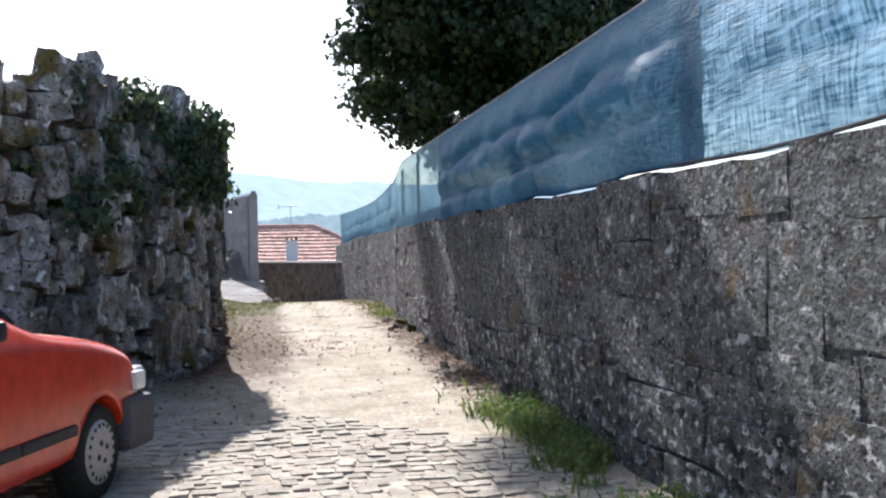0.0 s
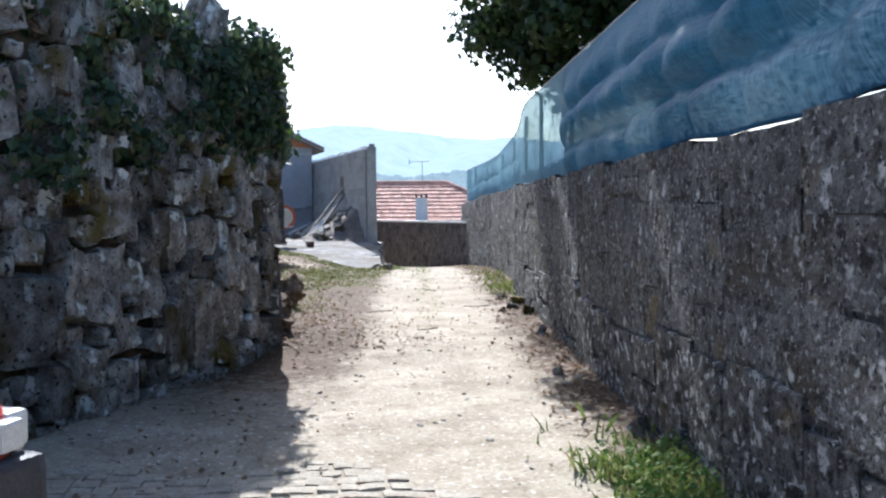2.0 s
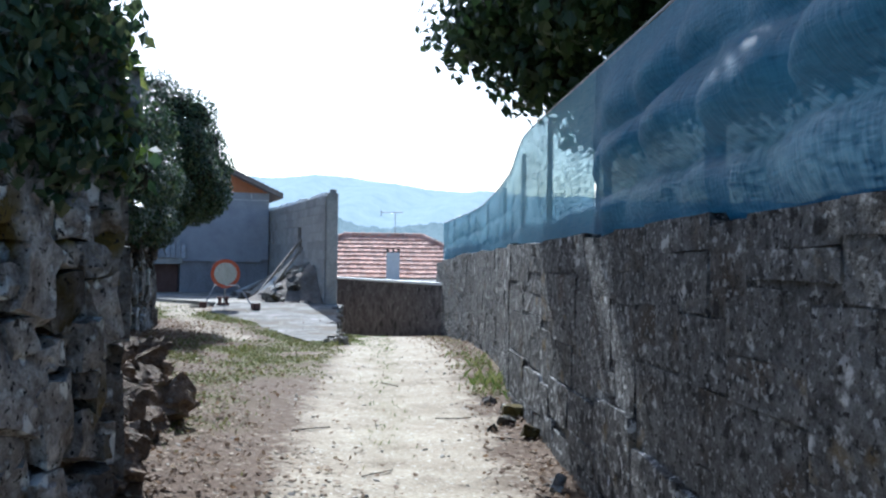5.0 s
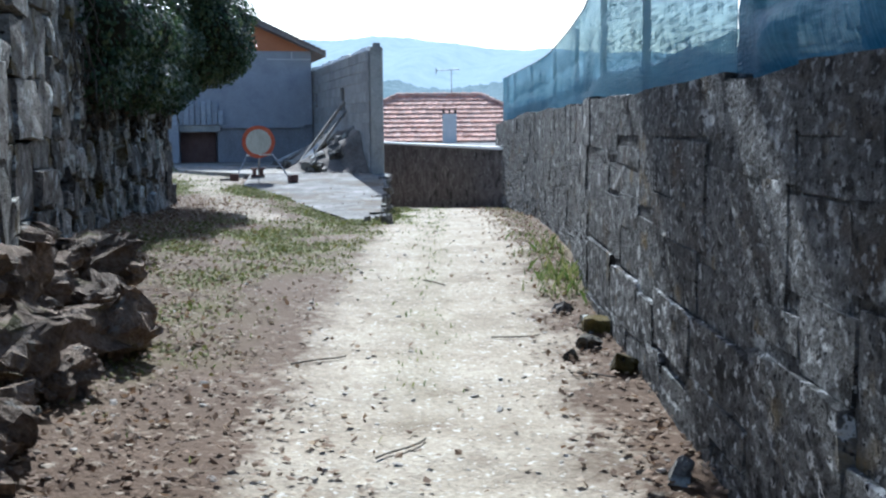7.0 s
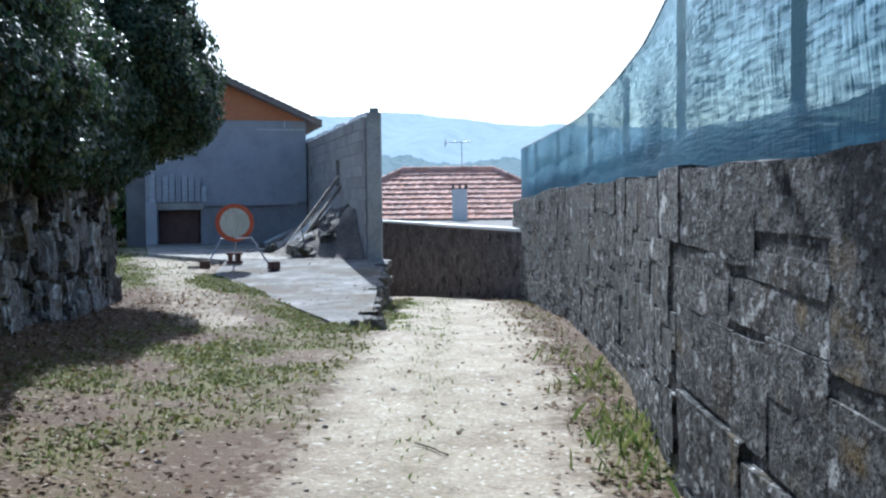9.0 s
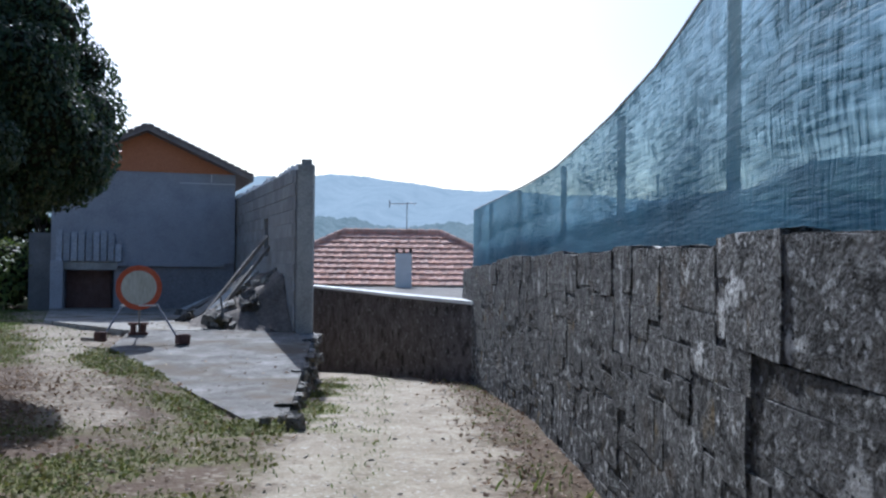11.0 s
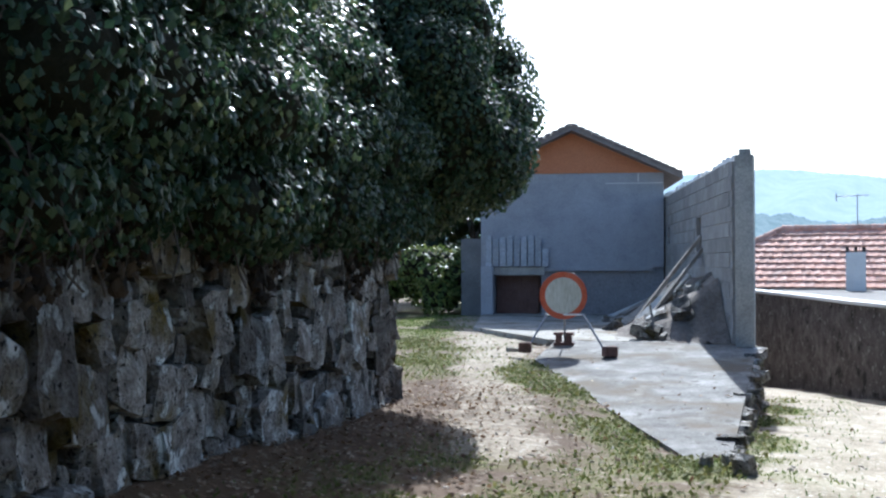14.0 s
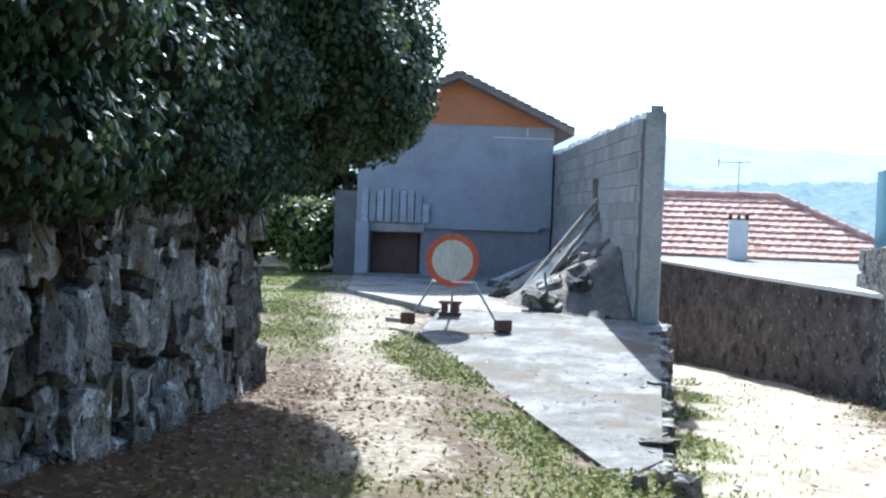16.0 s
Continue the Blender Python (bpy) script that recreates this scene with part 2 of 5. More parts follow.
def grass_amount(x, y):
    """How much green grows at a place, 0 to 1: the verges and the fork, not the wheel tracks."""
    x, y = np.asarray(x, float), np.asarray(y, float)
    n = np.clip(0.42 + 0.55 * wave(x * 1.3 + 5, y * 0.9, 1.9) + 0.35 * wave(x, y + 4, 4.3) + 0.25 * wave(x + 1, y, 9.0), 0, 1.2)
    right = 2.2 * np.exp(-((x - 2.05) / 0.42) ** 2) * sstep(3, 4, y) * (1 - sstep(8.2, 9.6, y)) + 0.9 * np.exp(-((x - 2.2) / 0.28) ** 2) * sstep(16.5, 17.5, y) * (1 - sstep(19.5, 21, y))
    right_far = np.exp(-((x - 2.1) / 0.3) ** 2) * sstep(20, 22, y) * 0.45
    along_ramp = np.exp(-((np.abs(poly_dist(x, y, [(0.25, 22.9), (-0.75, 24.3), (-1.5, 25.6), (-2.5, 27.2)])) / 0.42) ** 2))
    beside = np.exp(-(((x - 0.48) / 0.2) ** 2)) * sstep(23, 24, y) * (1 - sstep(28, 31, y))
    fork = np.exp(-(((x + 0.6) / 1.25) ** 4) - ((y - 20.6) / 2.3) ** 4) * 0.9
    bank = np.exp(-(((x + 1.0 + 0.12 * (y - 18)) / 0.5) ** 2)) * sstep(13, 16, y) * (1 - sstep(21, 23, y))
    mid = np.exp(-(((x - 1.05) / 0.22) ** 2)) * sstep(13, 16, y) * 0.35
    path = np.exp(-(((x + 4.4 + 0.3 * (y - 28)) / 1.1) ** 2)) * sstep(25, 28, y) * 1.2
    n2 = np.clip(n * 1.5, 0, 1.2)
    return np.clip((right + right_far + fork + bank * 0.5 + path * 1.6) * n * (1 - 0.85 * bare(x, y)) + (along_ramp * 1.5 + beside * 1.4) * n2 + mid * 0.5 * n, 0, 1)


gx, gy = axis(-9, 5, 0.11, 2500.0), axis(-3, 42, 0.11, 2500.0)
X, Y = np.meshgrid(gx, gy)
Z = ground_z(X, Y)
nx, ny = len(gx), len(gy)
idx = np.arange(nx * ny).reshape(ny, nx)
quads = np.stack([idx[:-1, :-1], idx[:-1, 1:], idx[1:, 1:], idx[1:, :-1]], -1).reshape(-1, 4)
M_GROUND = material("lane_dirt", [(0.24, 0.195, 0.135), (0.36, 0.305, 0.225), (0.46, 0.4, 0.305)], scale=2.2, fine=38, bump=0.7, vary=0,
                    spots=[((0.24, 0.19, 0.135), 6.0, 0.58, 0.72), ((0.6, 0.56, 0.48), 26.0, 0.6, 0.68), ((0.16, 0.12, 0.08), 30.0, 0.64, 0.7)], bump_dist=0.04)
ground_mesh = mesh_from("ground", np.stack([X, Y, Z], -1).reshape(-1, 3).tolist(), quads.tolist(), M_GROUND, True)
green = ground_mesh.attributes.new("green", "FLOAT", "POINT")
green.data.foreach_set("value", np.where((np.hypot(X, Y - 18) > 30) | (X > 2.9), 0.9, grass_amount(X, Y)).reshape(-1).astype(np.float32))
litter = ground_mesh.attributes.new("litter", "FLOAT", "POINT")
bank_d = poly_dist(X, Y, LEFT_WALL)
brown = (0.75 * sstep(9, 12, Y) + np.exp(-((bank_d - 0.3) / 1.25) ** 2) * sstep(11.0, 12.5, Y) + 0.7 * np.exp(-((X - 2.3) / 0.4) ** 2) * sstep(7, 9, Y)) * (1 - 0.95 * bare(X, Y))
litter.data.foreach_set("value", np.clip(brown, 0, 1).reshape(-1).astype(np.float32))
gn, gl = M_GROUND.node_tree.nodes, M_GROUND.node_tree.links
base_in = gn["Principled BSDF"].inputs["Base Color"]
last = base_in.links[0].from_socket
for attr, col, amount in (("litter", (0.1, 0.062, 0.036, 1), 1.1), ("green", (0.15, 0.145, 0.045, 1), 0.9)):
    at = gn.new("ShaderNodeAttribute")
    at.attribute_name = attr
    nz = gn.new("ShaderNodeTexNoise")
    nz.inputs["Scale"].default_value = 14.0
    nz.inputs["Detail"].default_value = 6.0
    sm = gn.new("ShaderNodeMath")
    sm.operation = "MULTIPLY_ADD"
    sm.inputs[1].default_value = 2.4
    sm.inputs[2].default_value = -0.45
    ml = gn.new("ShaderNodeMath")
    ml.operation, ml.use_clamp = "MULTIPLY", True
    geo = gn.new("ShaderNodeNewGeometry")
    gl.new(geo.outputs["Position"], nz.inputs["Vector"])
    gl.new(nz.outputs["Fac"], sm.inputs[0])
    gl.new(sm.outputs[0], ml.inputs[0])
    gl.new(at.outputs["Fac"], ml.inputs[1])
    sc = gn.new("ShaderNodeMath")
    sc.operation, sc.use_clamp = "MULTIPLY", True
    sc.inputs[1].default_value = amount * 1.6
    gl.new(ml.outputs[0], sc.inputs[0])
    mx = gn.new("ShaderNodeMix")
    mx.data_type = "RGBA"
    mx.inputs[7].default_value = col
    gl.new(sc.outputs[0], mx.inputs[0])
    gl.new(last, mx.inputs[6])
    last = mx.outputs[2]
gl.new(last, base_in)
ground = new("ground", ground_mesh)
tagged(ground, "pale sandy dirt lane with grassy verges and leaf litter", "ground", kind="structure")


# ---------------------------------------------------------------- hills
def hill(name, label, dist, az, elev, base, mat, rough_px, seed):
    """A far ridge: a strip that stands at a distance and rises to the skyline."""
    r = np.random.default_rng(seed)
    a = np.linspace(-40, 40, 700)
    e = np.interp(a, az, elev)
    bumps = np.zeros_like(a)
    for f, amp in ((3, 1.0), (8, 0.7), (21, 0.6), (60, 0.5), (130, 0.4)):
        bumps += amp * np.sin(a * f / 10 + r.uniform(0, 6)) * np.sin(a * f / 17 + r.uniform(0, 6))
    e = e + bumps * rough_px
    th = np.radians(a)
    verts, faces = [], []
    levels = 14
    for k in range(levels):
        g = k / (levels - 1)
        d = dist * (0.8 + 0.45 * g ** 1.5)
        wob = 1 + 0.02 * np.sin(a * 1.3 + k)
        for i in range(len(a)):
            top = dist * 1.25 * math.tan(math.radians(e[i]))
            z = base + (top - base) * g ** 0.8
            verts.append((1.0 - math.sin(th[i]) * d * wob[i], 15 + math.cos(th[i]) * d * wob[i], z))
    n = len(a)
    for k in range(levels - 1):
        for i in range(n - 1):
            faces.append((k * n + i, k * n + i + 1, (k + 1) * n + i + 1, (k + 1) * n + i))
    ob = new(name, mesh_from(name, verts, faces, mat, True))
    return tagged(ob, label, "hill", kind="structure")


# Aerial haze is painted in: pale blue emission over a nearly black base.
def haze_glow_material(name, c1, c2, glow, scale):
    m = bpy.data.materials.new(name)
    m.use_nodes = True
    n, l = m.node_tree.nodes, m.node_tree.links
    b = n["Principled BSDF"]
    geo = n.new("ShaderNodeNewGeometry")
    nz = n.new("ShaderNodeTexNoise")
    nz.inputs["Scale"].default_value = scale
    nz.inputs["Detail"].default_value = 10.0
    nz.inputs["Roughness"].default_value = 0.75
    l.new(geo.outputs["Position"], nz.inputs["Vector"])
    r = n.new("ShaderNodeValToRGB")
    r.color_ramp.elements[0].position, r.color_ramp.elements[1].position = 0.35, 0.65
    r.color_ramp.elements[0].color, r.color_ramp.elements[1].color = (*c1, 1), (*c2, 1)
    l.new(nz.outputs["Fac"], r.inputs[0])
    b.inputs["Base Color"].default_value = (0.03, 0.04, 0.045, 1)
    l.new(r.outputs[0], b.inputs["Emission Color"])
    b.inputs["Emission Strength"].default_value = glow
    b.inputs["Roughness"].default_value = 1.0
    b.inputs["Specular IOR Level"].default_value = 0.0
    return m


# Both backdrops glow with painted haze; the nearer slope is darker.
hill("backdrop_ridge", "far wooded ridge on the skyline, haze painted as blue glow", 900, [-40, -12, -6, -2, 1, 5, 9, 20, 40], [3.2, 3.9, 4.2, 4.35, 4.85, 4.95, 4.7, 4.6, 4.3], -60,
     haze_glow_material("hazed_ridge_glow", (0.31, 0.395, 0.45), (0.39, 0.475, 0.53), 1.0, 0.05), 0.05, 3)
hill("backdrop_wood", "wooded slope below the ridge, haze painted into its glow", 260, [-40, -12, -5, 0, 5, 9, 20, 40], [2.2, 2.6, 2.8, 2.5, 2.9, 3.0, 3.2, 2.6], -14,
     haze_glow_material("hazed_wood_glow", (0.12, 0.175, 0.19), (0.25, 0.31, 0.325), 1.0, 0.3), 0.14, 8)

# ---------------------------------------------------------------- stones
def stone_mesh(name, round_, rough, seed, mat, cuts=2, smooth=True):
    bm = bmesh.new()
    bmesh.ops.create_cube(bm, size=1.0)
    bmesh.ops.subdivide_edges(bm, edges=bm.edges[:], cuts=cuts, use_grid_fill=True)
    off = Vector((seed * 3.7, seed * 1.9, seed * 5.1))
    for v in bm.verts:
        c = v.co.copy()
        sph = c.normalized() * 0.56
        p = c.lerp(sph, round_)
        nz = noise.noise_vector(c * 1.6 + off) * rough + noise.noise_vector(c * 4.5 + off) * rough * 0.5
        v.co = p + nz
    me = link_mesh(name, bm, mat, smooth)
    if smooth:
        me.set_sharp_from_angle(angle=0.6)
    return me


GRANITE_STONES = [stone_mesh("granite_block", 0.05, 0.034, k, M_GRANITE, 4) for k in range(10)]
LOW_STONES = [stone_mesh("granite_block", 0.1, 0.05, 10 + k, M_GRANITE_LOW, 4) for k in range(8)]
FIELD_STONES = [stone_mesh("fieldstone", 0.22, 0.15, 20 + k, M_FIELDSTONE, 2, False) for k in range(14)]
WALL_BLOCKS = [stone_mesh("block_stone", 0.14, 0.07, 30 + k, M_FIELDSTONE, 4) for k in range(9)]
ROCKS = [stone_mesh("rock", 0.3, 0.2, 50 + k, M_FIELDSTONE, 2, False) for k in range(6)]
BANK_ROCKS = [stone_mesh("rock", 0.2, 0.34, 60 + k, M_BANKROCK, 5, False) for k in range(6)]


def joined(name, pieces, mat, smooth=True):
    """Many meshes at their poses as one mesh object."""
    vs, fs, n = [], [], 0
    cache = {}
    for me, m in pieces:
        if me.name not in cache:
            co = np.empty(len(me.vertices) * 3)
            me.vertices.foreach_get("co", co)
            cache[me.name] = (co.reshape(-1, 3), [tuple(p.vertices) for p in me.polygons])
        co, polys = cache[me.name]
        a = np.array(m)
        vs.append(co @ a[:3, :3].T + a[:3, 3])
        fs.extend([tuple(i + n for i in p) for p in polys])
        n += len(co)
    me = mesh_from(name, np.concatenate(vs).tolist(), fs, mat, smooth)
    if smooth:
        me.set_sharp_from_angle(angle=0.6)
    return new(name, me)


def along(pts):
    """Place and heading at an arc length along a polyline."""
    P = [Vector(p) for p in pts]
    seg = [(b - a).length for a, b in zip(P, P[1:])]
    total = sum(seg)

    def at(s):
        s = min(max(s, 0.0), total - 1e-4)
        for a, b, L in zip(P, P[1:], seg):
            if s <= L:
                d = (b - a) / L
                return a + d * s, d
            s -= L
        return P[-1], (P[-1] - P[-2]).normalized()
    return at, total


def lay_courses(pts, side, z_low, z_top, rows, lengths, depth, tilt, seed, s0=0.0, s1=1e9, proud=0.012, plinth=0):
    """Poses of stones in wavy courses that fill the face of a wall from its foot to its top."""
    r = random.Random(seed)
    at, total = along(pts)
    out = []
    s1 = min(s1, total)
    shares = [r.uniform(0.75, 1.25) * w for w in rows]
    cuts = np.concatenate([[0], np.cumsum(shares)]) / sum(shares)
    for row in range(len(rows)):
        s = s0 + r.uniform(-0.3, 0.0)
        while s < s1:
            w = r.uniform(*lengths)
            p, d = at(s + w / 2)
            low, top = z_low(p), z_top(p)
            f0 = cuts[row] + (0.045 * math.sin(s * 1.3 + row * 2.1) + 0.02 * math.sin(s * 3.7 + row) if row else 0)
            f1 = cuts[row + 1] + (0.045 * math.sin(s * 1.3 + row * 2.1 + 2.1) + 0.02 * math.sin(s * 3.7 + row + 1) if row < len(rows) - 1 else 0)
            z0, z1 = low + (top - low) * f0, low + (top - low) * f1
            if s0 <= s + w / 2 <= s1:
                parts = [(z0, z1)]
                if r.random() < 0.22:
                    zc = z0 + (z1 - z0) * r.uniform(0.35, 0.65)
                    parts = [(z0, zc), (zc, z1)]
                for a, b in parts:
                    nrm = Vector((d.y, -d.x)) * side
                    q = p - nrm * (r.uniform(-proud, proud) + (0.024 if row < plinth else 0.0))
                    m = Matrix.Translation((q.x, q.y, (a + b) / 2)) @ pose(0, 0, 0, r.uniform(-tilt, tilt), r.uniform(-tilt, tilt), math.degrees(math.atan2(d.y, d.x)) + r.uniform(-tilt, tilt) * 0.5) @ Matrix.Diagonal((w * 1.0, depth * r.uniform(1 - 5 * proud, 1 + 5 * proud), (b - a) * 1.0, 1))
                    out.append((m, p.copy(), (a + b) / 2))
            s += w
    return out


def lay_rubble(pts, side, z_low, z_top, cell, depth, seed, s0=0.0, s1=1e9):
    """Poses of fieldstones packed at random, large among small, over the face of a wall."""
    r = random.Random(seed)
    at, total = along(pts)
    s1 = min(s1, total)
    out, taken = [], []
    for size, tries in ((cell * 2.0, 240), (cell * 1.45, 900), (cell * 1.0, 5200), (cell * 0.62, 5200)):
        for _ in range(tries):
            s = r.uniform(s0, s1)
            p, d = at(s)
            low, top = z_low(p), z_top(p)
            z = r.uniform(low, top - 0.03)
            if size > cell * 1.8 and z > low + 1.0:
                continue
            w, h = size * r.uniform(0.6, 1.15), size * r.uniform(0.7, 1.35)
            if any(abs(s - s2) < (w + w2) * 0.44 and abs(z - z2) < (h + h2) * 0.44 for s2, z2, w2, h2 in taken):
                continue
            taken.append((s, z, w, h))
            nrm = Vector((d.y, -d.x)) * side
            q = p - nrm * r.uniform(-0.05, 0.035)
            m = Matrix.Translation((q.x, q.y, z)) @ pose(0, 0, 0, r.uniform(-7, 7), r.uniform(-16, 16), math.degrees(math.atan2(d.y, d.x)) + r.uniform(-8, 8)) @ Matrix.Diagonal((w * 1.06, depth * (0.7 + 0.5 * size / cell / 1.4), h * 1.06, 1))
            out.append((m, p.copy(), z))
    return out


def wall_core(name, pts, side, thick, z0, z1, mat, step=0.5):
    """A solid wall along a polyline; its body lies on the given side (-1 left, 1 right)."""
    at, total = along(pts)
    bm = bmesh.new()
    rows = []
    ss = sorted(set(list(np.arange(0, total, step)) + [total]))
    for s in ss:
        p, d = at(s)
        nrm = Vector((d.y, -d.x)) * side
        q = p + nrm * thick
        top = z1(p) if callable(z1) else z1
        rows.append([bm.verts.new((p.x, p.y, z0)), bm.verts.new((p.x, p.y, top)), bm.verts.new((q.x, q.y, top)), bm.verts.new((q.x, q.y, z0))])
    for a, b in zip(rows, rows[1:]):
        for k in range(4):
            bm.faces.new((a[k], a[(k + 1) % 4], b[(k + 1) % 4], b[k]))
    bm.faces.new(rows[0])
    bm.faces.new(rows[-1][::-1])
    bmesh.ops.recalc_face_normals(bm, faces=bm.faces)
    return part(name, bm, mat)


# right wall
def right_top(p):
    return 1.73 + 0.014 * math.sin(p.y * 2.3) + 0.01 * math.sin(p.y * 5.1 + 1) - 0.15 * float(sstep(24, 29.5, p.y))


RIGHT = [(RIGHT_X, -5.0), (RIGHT_X, 17.2), (RIGHT_X + 0.16, 19.5), (RIGHT_X + 0.2, 23.5), (RIGHT_X - 0.08, RIGHT_END)]
wall_right = wall_core("wall_right", [(x - 0.064, y) for x, y in RIGHT], 1, 0.5, -0.9, lambda p: right_top(p) - 0.004, M_MORTAR)
tagged(wall_right, "old lichen-spotted granite block wall with dark joints", "wall", kind="structure")
right_stones = lay_courses(RIGHT, 1, lambda p: gz(2.0, p.y) - 0.12, right_top, (0.95, 1.15, 1.1, 1.1, 0.9), (0.38, 1.1), 0.15, 0.9, 3, 0.0, 22.4, 0.004, 2)
right_stones += lay_courses(RIGHT, 1, lambda p: gz(2.0, p.y) - 0.12, right_top, (1, 1, 1, 1, 1, 1, 1), (0.2, 0.62), 0.15, 1.1, 4, 22.4, 1e9, 0.004)
wall_left_top = lambda p: float(np.interp(p.y, [6.3, 8.0, 9.6, 11.2, 12.3, 13.2, 16.5, 18.6, 19.4, 24.4], [2.78, 2.83, 2.98, 2.9, 2.78, 2.65, 3.1, 3.2, 2.2, 1.85])) + 0.08 * math.sin(p.y * 4.1)
wall_left = wall_core("wall_left", [(x - 0.05, y + 0.02) for x, y in LEFT_WALL], -1, 0.45, -0.6, lambda p: wall_left_top(p) - 0.08, M_EARTH, 0.3)
tagged(wall_left, "dry fieldstone wall with mossy stones and dark gaps", "wall", kind="structure")
left_stones = lay_rubble(LEFT_WALL, -1, lambda p: gz(p.x + 0.3, p.y) - 0.1, wall_left_top, 0.215, 0.2, 5, s0=4.2)
left_stones = [w for w in left_stones if not 12.5 < w[1].y < 16.9]
left_blocks = lay_courses(LEFT_WALL, -1, lambda p: gz(p.x + 0.3, p.y) - 0.1, wall_left_top, (1.2, 1.0, 1.1, 0.9, 0.8, 0.7), (0.28, 0.75), 0.3, 3.0, 15, 9.25, 13.75, 0.03)
# the squared stone end of the left wall
left_stones += lay_courses([(-2.95, 24.4), (-3.5, 24.5)], -1, lambda p: gz(-2.8, 24.8) - 0.1, lambda p: 1.8, (1, 1, 1, 1, 1), (0.25, 0.5), 0.25, 4.0, 6)

# ledge wall along the lane beyond the fork
M_DARKWALL = material("dark_render", [(0.055, 0.048, 0.047), (0.12, 0.106, 0.103), (0.2, 0.18, 0.175)], scale=3.5, fine=30, bump=0.9, vary=0.1, streak=1.0, bump_dist=0.04, spots=[((0.03, 0.028, 0.028), 6.0, 0.56, 0.66), ((0.27, 0.26, 0.25), 12.0, 0.6, 0.67)])
wall_ledge = wall_core("wall_ledge", LEDGE, 1, 0.28, -3.2, 1.08, M_DARKWALL)
tagged(wall_ledge, "dark stained rendered wall along the descending lane", "wall", kind="structure")
coping = wall_core("trim_coping", [(x - 0.03, y - 0.01) for x, y in LEDGE], 1, 0.34, 1.082, 1.13, M_WHITE)
tagged(coping, "whitewashed coping on the dark wall", "coping", kind="structure")
bm = bmesh.new()
vs = [bm.verts.new(v) for v in ((2.6, 28.6, 0.98), (9, 28.6, 0.98), (9, 50, 0.98), (-2.2, 50, 0.98), (-0.65, 38.0, 0.98), (0.95, 33.2, 0.98), (1.35, 31.8, 0.98))]
top = bm.faces.new(vs)
ex = bmesh.ops.extrude_face_region(bm, geom=[top])
for v in [g for g in ex["geom"] if isinstance(g, bmesh.types.BMVert)]:
    v.co.z -= 0.15
bmesh.ops.recalc_face_normals(bm, faces=bm.faces)
terrace = tagged(part("terrace", bm, material("terrace_concrete", [(0.13, 0.12, 0.11), (0.24, 0.225, 0.2)], scale=1.5, fine=40, bump=0.4, vary=0)), "flat grey concrete terrace before the tiled roof", "terrace", kind="structure")


# slab
def prism(name, poly, ztop, zbot, mat, bevel=0.0):
    bm = bmesh.new()
    t = [bm.verts.new((x, y, ztop(x, y))) for x, y in poly]
    b = [bm.verts.new((x, y, zbot)) for x, y in poly]
    bm.faces.new(t)
    bm.faces.new(b[::-1])
    for k in range(len(poly)):
        j = (k + 1) % len(poly)
        bm.faces.new((t[k], b[k], b[j], t[j]))
    bmesh.ops.triangulate(bm, faces=bm.faces[:])
    bmesh.ops.recalc_face_normals(bm, faces=bm.faces)
    return part(name, bm, mat)


M_SLAB = material("worn_concrete", [(0.085, 0.078, 0.07), (0.19, 0.18, 0.165), (0.31, 0.3, 0.28)], scale=2.2, fine=45, bump=0.8, vary=0, spots=[((0.13, 0.105, 0.075), 1.3, 0.5, 0.64), ((0.38, 0.37, 0.345), 2.3, 0.58, 0.85), ((0.1, 0.09, 0.075), 9, 0.6, 0.68)])
ramp = prism("pavement_ramp", RAMP, lambda x, y: float(ramp_z(y)), -0.6, M_SLAB)
tagged(ramp, "worn concrete ramp with a broken stone edge", "pavement", kind="structure")
M_COURT = material("court_concrete", [(0.25, 0.235, 0.2), (0.37, 0.35, 0.31)], scale=1.2, fine=45, bump=0.6, vary=0, spots=[((0.17, 0.135, 0.09), 1.5, 0.52, 0.66), ((0.12, 0.1, 0.075), 8, 0.6, 0.68)])
court = prism("pavement_court", COURT, lambda x, y: 0.634, 0.2, M_COURT)
tagged(court, "pale concrete forecourt before the house", "pavement", kind="structure")
r = random.Random(11)
for k in range(44):
    y = 23.9 + 5.2 * (k % 15) / 14.5 + r.uniform(-0.1, 0.1)
    lev = k // 15
    top = float(ramp_z(y))
    low = gz(0.5, y)
    z = top - 0.05 - (top - low) * (lev / 2.6) - r.uniform(0, 0.04)
    x = 0.22 - (y - 23.9) * 0.031 + r.uniform(-0.02, 0.04)
    st = new("edge_stone", FIELD_STONES[k % 14])
    st.matrix_world = Matrix.Translation((x, y, z)) @ pose(0, 0, 0, r.uniform(-8, 8), r.uniform(-8, 8), 90 + r.uniform(-15, 15)) @ Matrix.Diagonal((r.uniform(0.25, 0.5), r.uniform(0.14, 0.24), r.uniform(0.07, 0.14), 1))
    st.parent = ramp

# ---------------------------------------------------------------- house with the orange gable
def hp(s, d, z):
    p = HOUSE_C + HOUSE_U * s + HOUSE_N * d
    return Vector((p.x, p.y, z))


HOUSE_M = Matrix(((HOUSE_U.x, HOUSE_N.x, 0, HOUSE_C.x), (HOUSE_U.y, HOUSE_N.y, 0, HOUSE_C.y), (0, 0, 1, 0), (0, 0, 0, 1)))


def hbox(bm, lo, hi, bevel=0.0):
    return box(bm, lo, hi, bevel, HOUSE_M)


